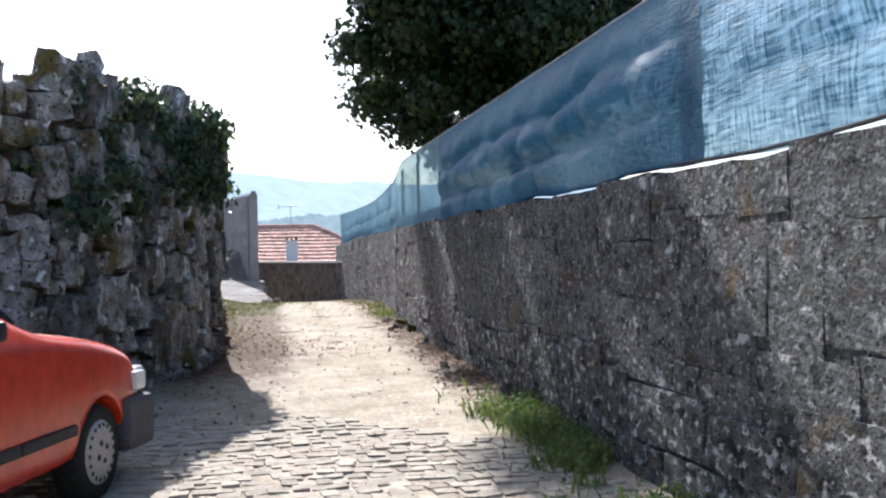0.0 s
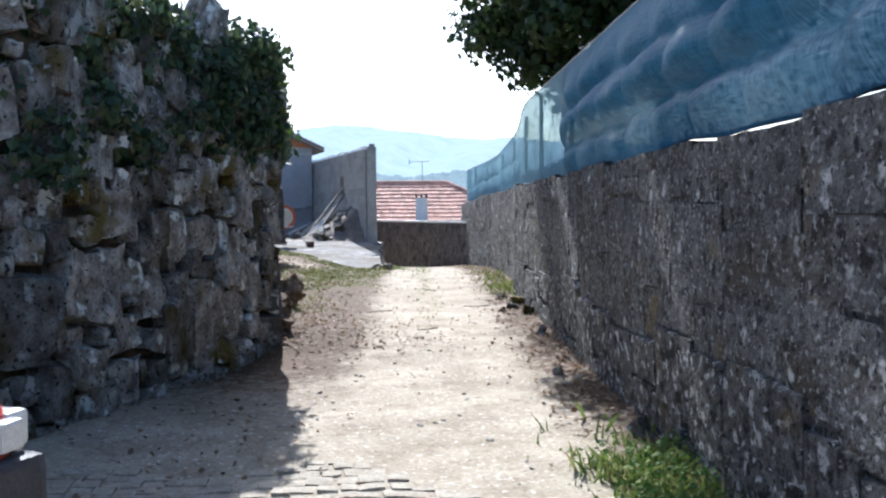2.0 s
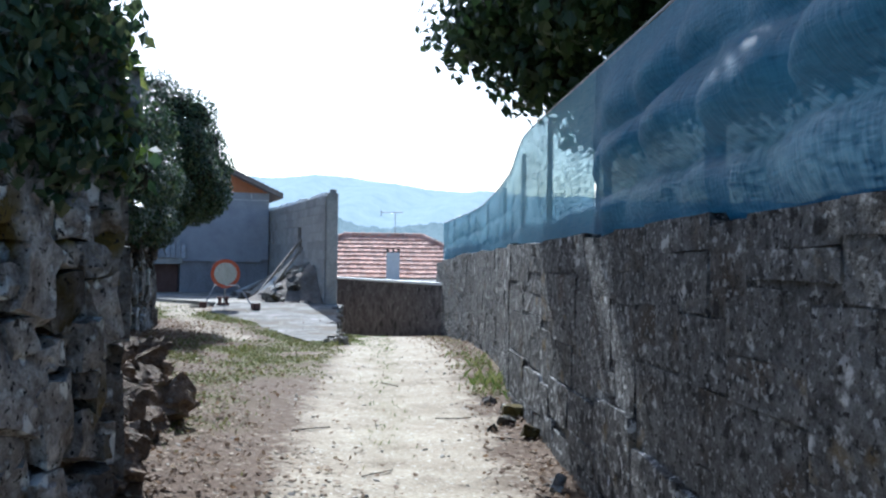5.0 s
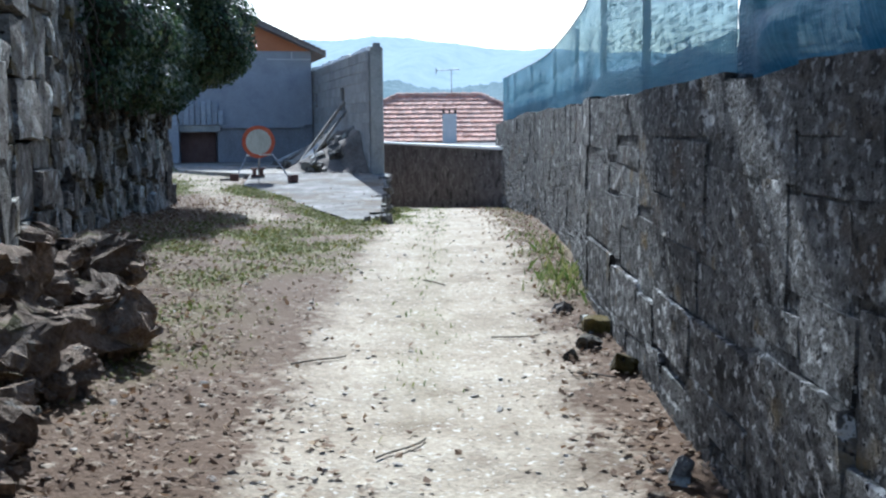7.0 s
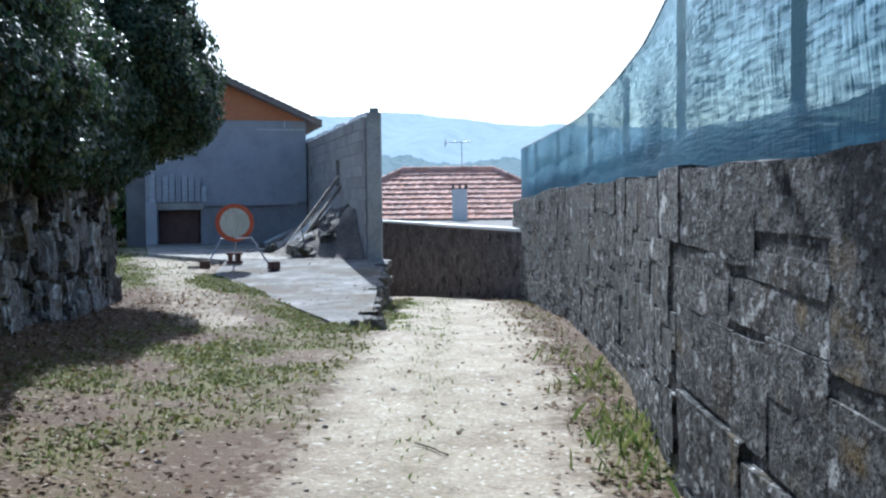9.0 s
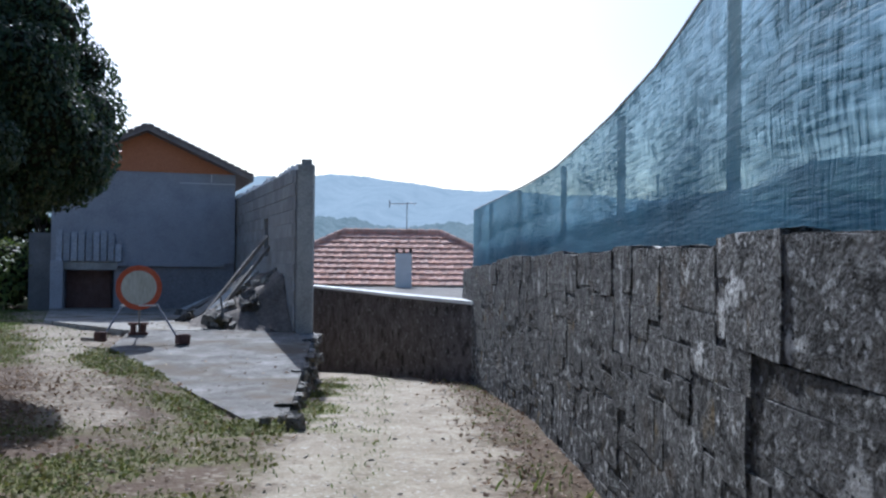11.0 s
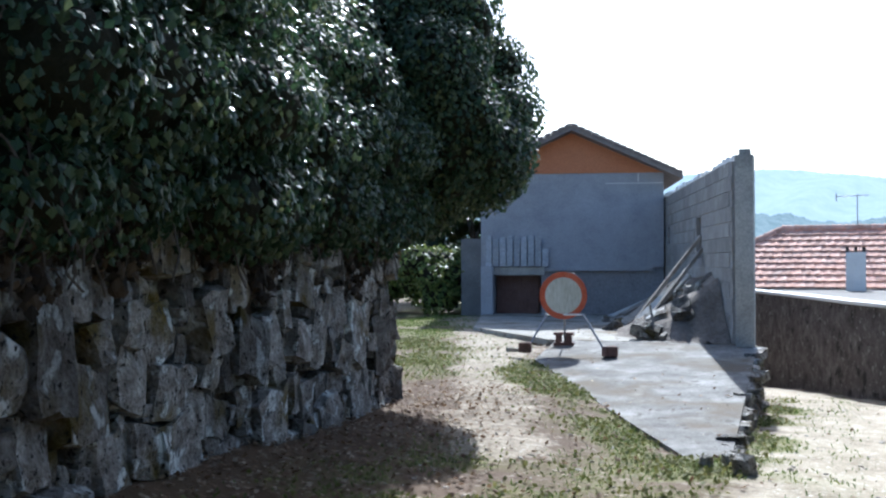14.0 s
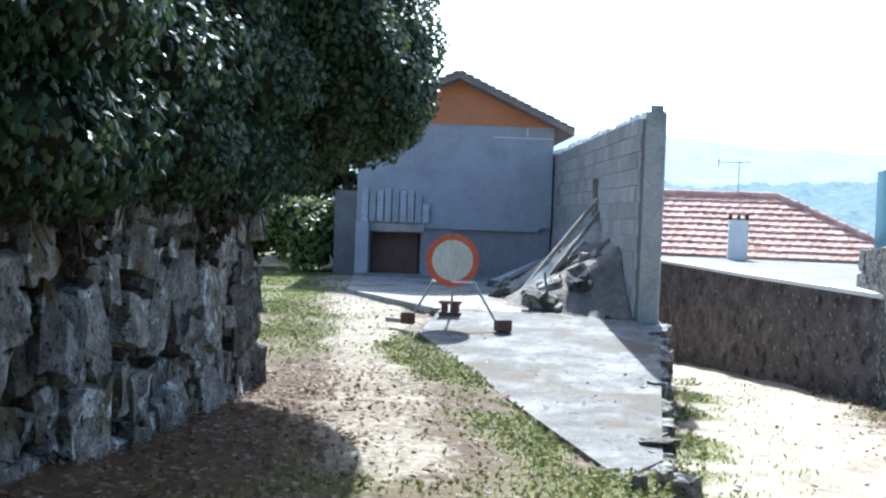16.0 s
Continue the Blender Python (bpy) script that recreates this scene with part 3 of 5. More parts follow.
def loft_prism(bm, prof, d0, d1, m=HOUSE_M):
    """A profile of (s, z) points run back from depth d0 to d1."""
    f = [bm.verts.new(m @ Vector((s, d0, z))) for s, z in prof]
    g = [bm.verts.new(m @ Vector((s, d1, z))) for s, z in prof]
    bm.faces.new(f)
    bm.faces.new(g[::-1])
    for k in range(len(prof)):
        j = (k + 1) % len(prof)
        bm.faces.new((f[k], f[j], g[j], g[k]))
    bmesh.ops.recalc_face_normals(bm, faces=bm.faces)


house = empty("house")
bm = bmesh.new()
loft_prism(bm, [(-0.22, 1.6), (3.5, 1.6), (3.5, 3.52), (1.64, 4.36), (-0.22, 3.52)], 0, 9)
part("wall", bm, M_RENDER, house, "smooth grey rendered upper wall")
bm = bmesh.new()
hbox(bm, (-0.22, 0.06, 0.2), (2.26, 0.4, 1.599))
hbox(bm, (2.26, 0.06, 1.42), (3.22, 0.4, 1.599))
hbox(bm, (3.22, 0.03, 0.2), (3.5, 0.4, 1.599))
hbox(bm, (-0.22, 0.401, 0.2), (3.5, 9, 1.599))
part("base_wall", bm, material("stained_render", [(0.2, 0.19, 0.2), (0.33, 0.33, 0.35)], scale=1.4, fine=50, bump=0.3, vary=0, streak=2), house, "stained grey lower wall, set back under a ledge")
bm = bmesh.new()
loft_prism(bm, [(-0.2, 3.52), (3.48, 3.52), (1.64, 4.345)], -0.02, -0.003)
part("gable", bm, M_ORANGE, house, "orange-painted gable triangle")
bm = bmesh.new()
hbox(bm, (-0.2, -0.012, 3.3), (0.95, -0.003, 3.315))
hbox(bm, (0.28, -0.012, 3.34), (0.3, -0.003, 3.5))
part("plaster_seam", bm, M_WHITE, house, "pale plaster seams")
M_ROOFEDGE = material("roof_edge", [(0.18, 0.16, 0.16), (0.27, 0.24, 0.23)], scale=4, vary=0.1)
for sgn, name in ((-1, "roof"), (1, "roof")):
    bm = bmesh.new()
    e_s = 1.64 + sgn * 2.2
    prof = [(1.64, 4.36), (e_s, 3.36), (e_s, 3.46), (1.64, 4.47)]
    loft_prism(bm, prof, -0.38, 9.3)
    rf = part(name, bm, M_ROOFEDGE, house, "weathered grey-brown roof slope")
    for k in range(16):
        bm = bmesh.new()
        g0, g1 = (k + 0.05) / 16, (k + 0.97) / 16
        a = Vector((1.64 + (e_s - 1.64) * g0, 0, 4.47 - 1.01 * g0))
        b = Vector((1.64 + (e_s - 1.64) * g1, 0, 4.47 - 1.01 * g1))
        loft_prism(bm, [(a.x, a.z), (b.x, b.z + 0.0), (b.x, b.z + 0.06), (a.x, a.z + 0.035)], -0.42, 0.1)
        part("verge_tile", bm, M_ROOFEDGE, rf)
bm = bmesh.new()
hbox(bm, (2.3, 0.3, 0.45), (3.2, 0.34, 1.42), 0.006)
gd = part("garage_door", bm, material("brown_door", [(0.12, 0.07, 0.06), (0.19, 0.12, 0.1)], scale=3, fine=60, bump=0.2, vary=0), house, "low brown metal garage door")
for k in range(5):
    bm = bmesh.new()
    hbox(bm, (2.33 + 0.17 * k, 0.285, 0.62), (2.35 + 0.17 * k, 0.299, 1.4))
    part("door_rib", bm, gd.data.materials[0], gd)
bm = bmesh.new()
hbox(bm, (2.2, -0.03, 1.44), (3.3, 0.3, 1.6), 0.01)
part("lintel", bm, M_CONCRETE, house, "concrete lintel over the garage door")
M_SHEET = material("grey_sheet", [(0.33, 0.35, 0.38), (0.45, 0.47, 0.5)], scale=3, fine=30, bump=0.1, vary=0.15, rough=0.6)
for k in range(9):
    bm = bmesh.new()
    x = 2.12 + 0.145 * k
    top = 2.22 - 0.04 * math.sin(k * 2.1) - (0.25 if k == 0 else 0)
    hbox(bm, (x, -0.09 - 0.012 * (k % 2), 1.62), (x + 0.12, -0.06 - 0.012 * (k % 2), top), 0.005)
    part("slat", bm, M_SHEET, house)
bm = bmesh.new()
hbox(bm, (3.25, -0.16, 0.3), (3.5, -0.001, 1.62), 0.015)
part("corner_post", bm, M_RENDER, house)
bm = bmesh.new()
hbox(bm, (3.52, 0.4, 0.3), (3.95, 3.0, 2.2), 0.01)
part("side_shed", bm, material("shed_wall", [(0.16, 0.16, 0.165), (0.26, 0.26, 0.26)], scale=2, vary=0), house, "dull grey rendered lean-to beside the house")
bm = bmesh.new()
hbox(bm, (0.0, -0.02, 1.52), (2.2, 0.058, 1.6), 0.005)
part("ledge", bm, M_RENDER, house)
tagged(house, "grey rendered house with orange gable and tiled roof", "house")

# ---------------------------------------------------------------- block wall, post, rubble
WALL_D = (Vector((-2.62, 38.4)) - PILLAR).normalized()
WALL_L = (Vector((-2.62, 38.4)) - PILLAR).length
wall_block = new("wall_block")
tagged(wall_block, "unrendered grey concrete block wall with two small openings", "wall", kind="structure")
bm = bmesh.new()
box(bm, (-0.2, -0.07, -0.095), (0.2, 0.07, 0.095), 0.006)
BLOCK_MESH = link_mesh("block", bm, M_BLOCK)
WB = Matrix(((WALL_D.x, -WALL_D.y, 0, PILLAR.x - 0.06), (WALL_D.y, WALL_D.x, 0, PILLAR.y), (0, 0, 1, 0), (0, 0, 0, 1)))
bm = bmesh.new()
openings = ((2.9, 3.35, 1.75, 2.4), (7.0, 7.4, 2.05, 2.4))
cells = [(0.12, 2.9, 0.0, 3.0), (2.9, 3.35, 0.0, 1.75), (2.9, 3.35, 2.4, 3.0), (3.35, 7.0, 0.0, 3.0), (7.0, 7.4, 0.0, 2.05), (7.0, 7.4, 2.4, 3.0), (7.4, WALL_L, 0.0, 3.0)]
for a, b, c, d in cells:
    box(bm, (a, -0.06, c - 0.001), (b, 0.06, d), 0, WB)
bmesh.ops.remove_doubles(bm, verts=bm.verts, dist=0.0001)
core = part("mortar", bm, material("block_mortar", [(0.27, 0.26, 0.25), (0.36, 0.35, 0.34)], scale=5, vary=0), wall_block)
# Dark panels added in the openings stand for the shade inside them.
for o0, o1, o2, o3 in openings:
    bm = bmesh.new()
    box(bm, (o0 + 0.002, -0.056, o2 + 0.002), (o1 - 0.002, 0.0, o3 - 0.002), 0.0, WB)
    part("blind_board", bm, M_BANKROCK, wall_block, "dark panel added as the shade inside a small opening")
n_blocks = 0
for row in range(12):
    z = 0.62 + 0.2 * row + 0.1
    s = 0.12 + (0.2 if row % 2 else 0.0) - 0.2
    while s < WALL_L - 0.2:
        s += 0.405
        a, b = s - 0.2, s + 0.2
        if any(a < o1 and b > o0 and z + 0.09 > o2 and z - 0.09 < o3 for o0, o1, o2, o3 in openings) or a < 0.1 or b > WALL_L:
            continue
        ob = new("block", BLOCK_MESH)
        ob.parent = wall_block
        ob.matrix_world = WB @ Matrix.Translation((s, 0, z))
        n_blocks += 1
r = random.Random(4)
pieces = []
for k in range(60):
    s = 0.3 + (WALL_L - 0.5) * k / 60 + r.uniform(-0.05, 0.05)
    pieces.append((ROCKS[k % 6], WB @ Matrix.Translation((s, r.uniform(-0.03, 0.03), 3.03)) @ pose(0, 0, 0, r.uniform(-20, 20), r.uniform(-30, 30), r.uniform(0, 180)) @ Matrix.Diagonal((r.uniform(0.05, 0.12), r.uniform(0.03, 0.07), r.uniform(0.06, 0.15), 1))))
shards = joined("wall_shards", pieces, M_WHITE, False)
tagged(shards, "broken pale shards set along the wall top", "shards", kind="stuff")

bm = bmesh.new()
box(bm, (-0.1, -0.11, -0.7), (0.13, 0.12, 3.06), 0.014, Matrix.Translation((PILLAR.x, PILLAR.y, 0)))
box(bm, (-0.055, -0.06, 3.05), (0.09, 0.08, 3.14), 0.01, Matrix.Translation((PILLAR.x, PILLAR.y, 0)))
post = part("concrete_post", bm, M_CONCRETE)
tagged(post, "tall grey cast concrete post at the wall's end", "post")

# earth heap against the block wall
bm = bmesh.new()
bmesh.ops.create_grid(bm, x_segments=44, y_segments=24, size=0.5)
for v in bm.verts:
    u, w = v.co.x + 0.5, v.co.y + 0.5  # along the wall, away from the wall
    s = 0.15 + u * 6.2
    reach = 1.5 * (0.55 + 0.45 * math.sin(min(1.0, u * 1.2) * math.pi)) + 0.2 * math.sin(u * 9)
    h = (1.0 * (1 - abs(u - 0.35) * 1.2) + 0.1 * math.sin(u * 13)) * (1 - w) ** 1.3
    h = max(h, 0) * min(1.0, u * 7) * min(1.0, (1 - u) * 4) + 0.1 * noise.noise(Vector((s * 2, w * 4, 0))) + 0.05 * noise.noise(Vector((s * 7, w * 12, 3)))
    v.co = WB @ Vector((s, 0.08 + w * reach, 0.6 + max(h, -0.03) - 0.02 * w))
bmesh.ops.recalc_face_normals(bm, faces=bm.faces)
heap = part("earth_mound", bm, material("heap_earth", [(0.13, 0.105, 0.085), (0.27, 0.235, 0.2)], scale=4, fine=30, bump=0.9, vary=0, bump_dist=0.05), None, smooth=True)
tagged(heap, "heap of grey-brown earth against the block wall", "earth mound")
r = random.Random(21)


def plank(a, b, w, t, label, mat=M_WOOD, roll=0.0):
    a, b = Vector(a), Vector(b)
    d = b - a
    q = d.to_track_quat("Y", "Z").to_matrix().to_4x4()
    bm = bmesh.new()
    vs = box(bm, (-w / 2, -d.length / 2, -t / 2), (w / 2, d.length / 2, t / 2), 0.006)
    m = Matrix.Translation((a + b) / 2) @ q @ pose(0, 0, 0, 0, roll, 0)
    bmesh.ops.transform(bm, matrix=m, verts=bm.verts)
    return tagged(part("plank", bm, mat), label, "plank", group="planks on the heap")


plank((-2.05, 31.7, 0.66), (-0.98, 31.95, 2.1), 0.1, 0.05, "long weathered grey plank leaning on the wall", roll=10)
plank((-1.75, 30.9, 0.66), (-0.95, 31.85, 1.9), 0.09, 0.05, "long weathered grey plank leaning on the wall", roll=-15)
plank((-1.95, 31.3, 0.68), (-1.2, 32.0, 1.5), 0.2, 0.03, "pale wide board leaning on the heap", M_CONCRETE, 10)
plank((-2.3, 32.4, 0.68), (-1.35, 33.2, 1.5), 0.16, 0.04, "weathered board leaning on the heap", roll=20)
plank((-2.7, 33.3, 0.66), (-1.6, 34.2, 1.35), 0.14, 0.04, "weathered board leaning on the heap", roll=5)
plank((-1.2, 29.5, 0.68), (-0.85, 31.2, 1.12), 0.07, 0.05, "short dark timber lying on the heap", roll=0)
plank((-1.3, 29.6, 0.66), (-1.42, 29.9, 1.1), 0.03, 0.03, "thin pale stick standing by the planks")
plank((-2.9, 34.2, 0.66), (-1.9, 34.9, 1.15), 0.22, 0.05, "grey slab leaning on the rubble", M_CONCRETE, 12)
for k in range(34):
    s = 0.5 + r.random() * 5.6
    w = 0.15 + r.random() ** 1.5 * 1.3
    hz = max(0, 0.95 * (1 - abs(s / 6.2 - 0.35) * 1.2)) * max(0.0, 1 - w / 1.5) ** 1.3
    p = WB @ Vector((s, w, 0.63 + hz))
    size = r.uniform(0.1, 0.3) if k % 4 else r.uniform(0.3, 0.45)
    st = new("rubble_stone", ROCKS[k % 6])
    st.matrix_world = Matrix.Translation(p) @ pose(0, 0, 0, r.uniform(0, 40), r.uniform(0, 40), r.uniform(0, 360)) @ Matrix.Diagonal((size, size * r.uniform(0.6, 0.9), size * r.uniform(0.4, 0.7), 1))
    tagged(st, "rough broken stone lying in the earth heap", "stone", group="rubble by the block wall")

# ---------------------------------------------------------------- road sign on its stand
SIGN = Vector((-2.28, 28.45, 1.27))
SIGN_M = Matrix.Translation(SIGN) @ pose(0, 0, 0, 90, 0, 12)
sign = empty("road_sign", (SIGN.x, SIGN.y, 0.6))


def sign_part(name, bm, mat, label="", parent=None):
    ob = part(name, bm, mat, parent or sign, label)
    if parent is None:
        ob.matrix_parent_inverse = sign.matrix_world.inverted()
    return ob


M_SIGNRED = material("faded_red", [(0.5, 0.1, 0.05), (0.58, 0.16, 0.09)], scale=8, fine=60, bump=0, vary=0, rough=0.5)
M_SIGNFACE = material("weathered_white", [(0.5, 0.5, 0.42), (0.68, 0.68, 0.62)], scale=7, fine=60, bump=0.05, vary=0, rough=0.5, streak=5.0, spots=[((0.24, 0.25, 0.1), 5.0, 0.52, 0.68)])
M_STEEL = material("grey_steel", [(0.25, 0.25, 0.26), (0.36, 0.36, 0.37)], scale=8, vary=0, bump=0.1, rough=0.5, metal=0.6)
bm = bmesh.new()
bmesh.ops.create_cone(bm, cap_ends=True, segments=48, radius1=0.305, radius2=0.305, depth=0.012, matrix=SIGN_M)
sign_part("plate", bm, M_STEEL)
bm = bmesh.new()
ring_o = [bm.verts.new(SIGN_M @ Vector((0.305 * math.cos(a), 0.305 * math.sin(a), 0.014))) for a in np.linspace(0, 2 * math.pi, 48, endpoint=False)]
ring_i = [bm.verts.new(SIGN_M @ Vector((0.235 * math.cos(a), 0.235 * math.sin(a), 0.014))) for a in np.linspace(0, 2 * math.pi, 48, endpoint=False)]
for k in range(48):
    bm.faces.new((ring_o[k], ring_o[(k + 1) % 48], ring_i[(k + 1) % 48], ring_i[k]))
ex = bmesh.ops.extrude_face_region(bm, geom=bm.faces[:])
for v in [g for g in ex["geom"] if isinstance(g, bmesh.types.BMVert)]:
    v.co = v.co + SIGN_M.to_3x3() @ Vector((0, 0, -0.006))
bmesh.ops.recalc_face_normals(bm, faces=bm.faces)
sign_part("rim", bm, M_SIGNRED, "faded red rim")
bm = bmesh.new()
bmesh.ops.create_cone(bm, cap_ends=True, segments=48, radius1=0.234, radius2=0.234, depth=0.004, matrix=SIGN_M @ Matrix.Translation((0, 0, 0.011)))
sign_part("face", bm, M_SIGNFACE, "dirty white face streaked with green")
legs = (((-2.5, 28.45, 1.02), (-2.66, 28.1, 0.6)), ((-2.28, 28.5, 1.0), (-2.38, 28.9, 0.62)), ((-2.02, 28.42, 1.04), (-1.64, 28.05, 0.58)))
for a, b in legs:
    bm = bmesh.new()
    tube(bm, a, b, 0.014)
    sign_part("leg", bm, M_STEEL)
bm = bmesh.new()
tube(bm, (-2.52, 28.46, 1.02), (-2.0, 28.43, 1.03), 0.012)
sign_part("crossbar", bm, M_WHITE, "pale crossbar")
tagged(sign, "round red-rimmed road sign on a thin tripod stand", "road sign")


def brick_weight(at, rz, hollow, label):
    root = empty("brick", at, rz)
    bm = bmesh.new()
    w, d, h = (0.26, 0.14, 0.17) if hollow else (0.16, 0.13, 0.13)
    if hollow:
        t = 0.035
        box(bm, (-w / 2, -d / 2, 0), (w / 2, d / 2, t), 0.004)
        box(bm, (-w / 2, -d / 2, h - t), (w / 2, d / 2, h), 0.004)
        for x0, x1 in ((-w / 2 + 0.03, -0.035), (0.035, w / 2 - 0.03)):
            box(bm, (x0, -d / 2 + 0.004, t), (x1, d / 2 - 0.004, h - t), 0.004)
    else:
        box(bm, (-w / 2, -d / 2, 0), (w / 2, d / 2, h), 0.02)
        for v in bm.verts:
            v.co += noise.noise_vector(v.co * 20) * 0.012
    part("brick_body", bm, material("dark_brick", [(0.1, 0.06, 0.05), (0.17, 0.1, 0.085)], scale=10, vary=0.1), root)
    return tagged(root, label, "brick", group="weights on the sign stand")


brick_weight((-2.66, 28.0, 0.56), 10, False, "dark stone block weighing down a sign leg")
brick_weight((-2.38, 28.85, 0.6), 5, True, "dark hollow brick weighing down a sign leg")
brick_weight((-1.58, 28.0, 0.54), 40, False, "dark stone block weighing down a sign leg")
plank((-2.95, 28.15, 0.58), (-2.7, 28.1, 0.58), 0.06, 0.05, "short dark piece of timber on the ground")

# ---------------------------------------------------------------- low house with the tiled roof
tiled_house = empty("tiled_house")
EX0, EX1, RX0, RX1, EY, RY, EZ, RZ = -3.5, 5.6, -0.45, 2.55, 43.0, 46.1, 1.07, 2.62
bm = bmesh.new()
box(bm, (EX0 + 0.3, EY + 0.3, -3.5), (EX1 - 0.3, EY + 6.0, 0.979))
part("wall", bm, M_WHITE, tiled_house, "whitewashed wall under the eaves")
bm = bmesh.new()
tv = [bm.verts.new(v) for v in ((EX0, EY, EZ - 0.06), (EX1, EY, EZ - 0.06), (EX1, 2 * RY - EY, EZ - 0.06), (EX0, 2 * RY - EY, EZ - 0.06), (RX0, RY, RZ - 0.06), (RX1, RY, RZ - 0.06))]
for q in ((0, 1, 5, 4), (1, 2, 5), (2, 3, 4, 5), (3, 0, 4), (3, 2, 1, 0)):
    bm.faces.new([tv[k] for k in q])
roof = part("roof", bm, M_TILE, tiled_house, "hipped roof of orange clay tiles")
# one tile: a pan and a roll, with a lip at its lower edge
prof = [(-0.117, 0.005), (-0.09, 0.0), (-0.02, 0.0), (0.01, 0.006), (0.045, 0.012), (0.08, 0.012), (0.117, 0.005)]
tvs, tfs = [], []
for y, dz in ((-0.2, 0.05), (0.2, 0.0)):
    tvs += [(x, y, z + dz) for x, z in prof]
tvs += [(x, -0.2, z + 0.005) for x, z in prof]
for k in range(6):
    tfs.append((k, k + 1, k + 8, k + 7))
    tfs.append((k + 14, k + 15, k + 1, k))
TILE_MESH = mesh_from("roof_tile", tvs, tfs, M_TILE)
slope = math.degrees(math.atan2(RZ - EZ, RY - EY))
side_tiles = []
rows = 10
for row in range(rows):
    g = (row + 0.4) / rows
    x0, x1 = EX0 + (RX0 - EX0) * g, EX1 + (RX1 - EX1) * g
    n = int((x1 - x0) / 0.235)
    for k in range(n):
        x = x0 + (x1 - x0) * (k + 0.5) / n
        t = new("tile", TILE_MESH)
        t.parent = roof
        t.matrix_world = Matrix.Translation((x, EY + (RY - EY) * g, EZ + (RZ - EZ) * g - 0.03 + 0.004 * math.sin(k * 7.3 + row))) @ pose(0, 0, 0, slope, 0, 0.8 * math.sin(k * 3.1 + row * 2.7))
    # the hip ends
    w = (RY - EY) * (1 - g)
    for side, rz, xx in ((-1, -90, EX0 + (RX0 - EX0) * g), (1, 90, EX1 + (RX1 - EX1) * g)):
        m = int(2 * w / 0.235)
        for k in range(m):
            y = RY - w + 2 * w * (k + 0.5) / m
            side_tiles.append((TILE_MESH, Matrix.Translation((xx, y, EZ + (RZ - EZ) * g - 0.03)) @ pose(0, 0, 0, 0, 0, rz) @ pose(0, 0, 0, math.degrees(math.atan2(RZ - EZ, RX0 - EX0)), 0, 0)))
hip = joined("hip_tiles", side_tiles, M_TILE, False)
hip.parent = roof
hip["kind"] = "stuff"
ends = [(Vector((RX0, RY, RZ)), Vector((RX1, RY, RZ)), 9), (Vector((EX0, EY, EZ)), Vector((RX0, RY, RZ)), 14), (Vector((EX1, EY, EZ)), Vector((RX1, RY, RZ)), 14)]
bm = bmesh.new()
tube(bm, (0, -0.2, 0), (0, 0.2, 0), 0.11, 0.09, 10)
bmesh.ops.delete(bm, geom=[v for v in bm.verts if v.co.z < -0.08], context="VERTS")
RIDGE_MESH = link_mesh("ridge_tile", bm, M_TILE, True)
for a, b, n in ends:
    for k in range(n):
        p = a.lerp(b, (k + 0.5) / n)
        o = new("ridge_tile", RIDGE_MESH)
        o.parent = roof
        o.matrix_world = Matrix.Translation(p + Vector((0, 0, 0.0))) @ (b - a).to_track_quat("Y", "Z").to_matrix().to_4x4()
bm = bmesh.new()
box(bm, (1.17, 42.1, 0.98), (1.62, 42.5, 1.92), 0.008)
chimney = part("chimney", bm, M_WHITE, tiled_house, "whitewashed chimney with dark vent slots")
bm = bmesh.new()
for x0, x1 in ((1.17, 1.24), (1.37, 1.43), (1.55, 1.62)):
    box(bm, (x0, 42.12, 1.921), (x1, 42.48, 2.05))
part("chimney_vent", bm, material("soot", [(0.05, 0.045, 0.045), (0.1, 0.09, 0.085)], scale=8, vary=0), chimney, "sooty vent posts")
bm = bmesh.new()
box(bm, (1.13, 42.06, 2.051), (1.66, 42.54, 2.1), 0.01)
part("chimney_cap", bm, M_TILE, chimney, "thin tile cap")
bm = bmesh.new()
box(bm, (EX0, EY - 0.03, EZ - 0.14), (EX1, EY + 0.02, EZ - 0.05), 0.005)
part("eaves_board", bm, M_CONCRETE, tiled_house)
tagged(tiled_house, "low house with hipped orange tile roof and chimney", "house")
antenna = empty("antenna", (1.5, 46.1, 2.6))
bm = bmesh.new()
tube(bm, (0.0, 0, -0.05), (0, 0, 0.95), 0.015)
part("mast", bm, M_STEEL, antenna)
bm = bmesh.new()
tube(bm, (-0.55, 0, 0.9), (0.3, 0, 0.93), 0.011)
boom = part("boom", bm, M_STEEL, antenna)
for k in range(7):
    bm = bmesh.new()
    tube(bm, (-0.5 + 0.12 * k, -0.22, 0.905), (-0.5 + 0.12 * k, 0.22, 0.905), 0.006, seg=6)
    part("rod", bm, M_STEEL, boom)
bm = bmesh.new()
box(bm, (-0.56, -0.1, 0.78), (-0.53, 0.1, 1.0))
part("reflector", bm, M_STEEL, boom)
tagged(antenna, "thin television aerial on the tiled roof", "antenna")

# ---------------------------------------------------------------- red car
car = empty("car", (-0.9, 6.2, gz(-0.9, 6.2)), -16)
CAR = car.matrix_world.copy()
M_BLACK = material("black_plastic", [(0.03, 0.03, 0.032), (0.05, 0.05, 0.052)], scale=10, vary=0, bump=0.1, rough=0.5)
M_BUMPER = material("grey_bumper", [(0.07, 0.07, 0.08), (0.1, 0.1, 0.11)], scale=6, vary=0, bump=0.1, rough=0.55)
M_TYRE = material("tyre_rubber", [(0.02, 0.02, 0.02), (0.035, 0.033, 0.03)], scale=20, vary=0, bump=0.2, rough=0.8)
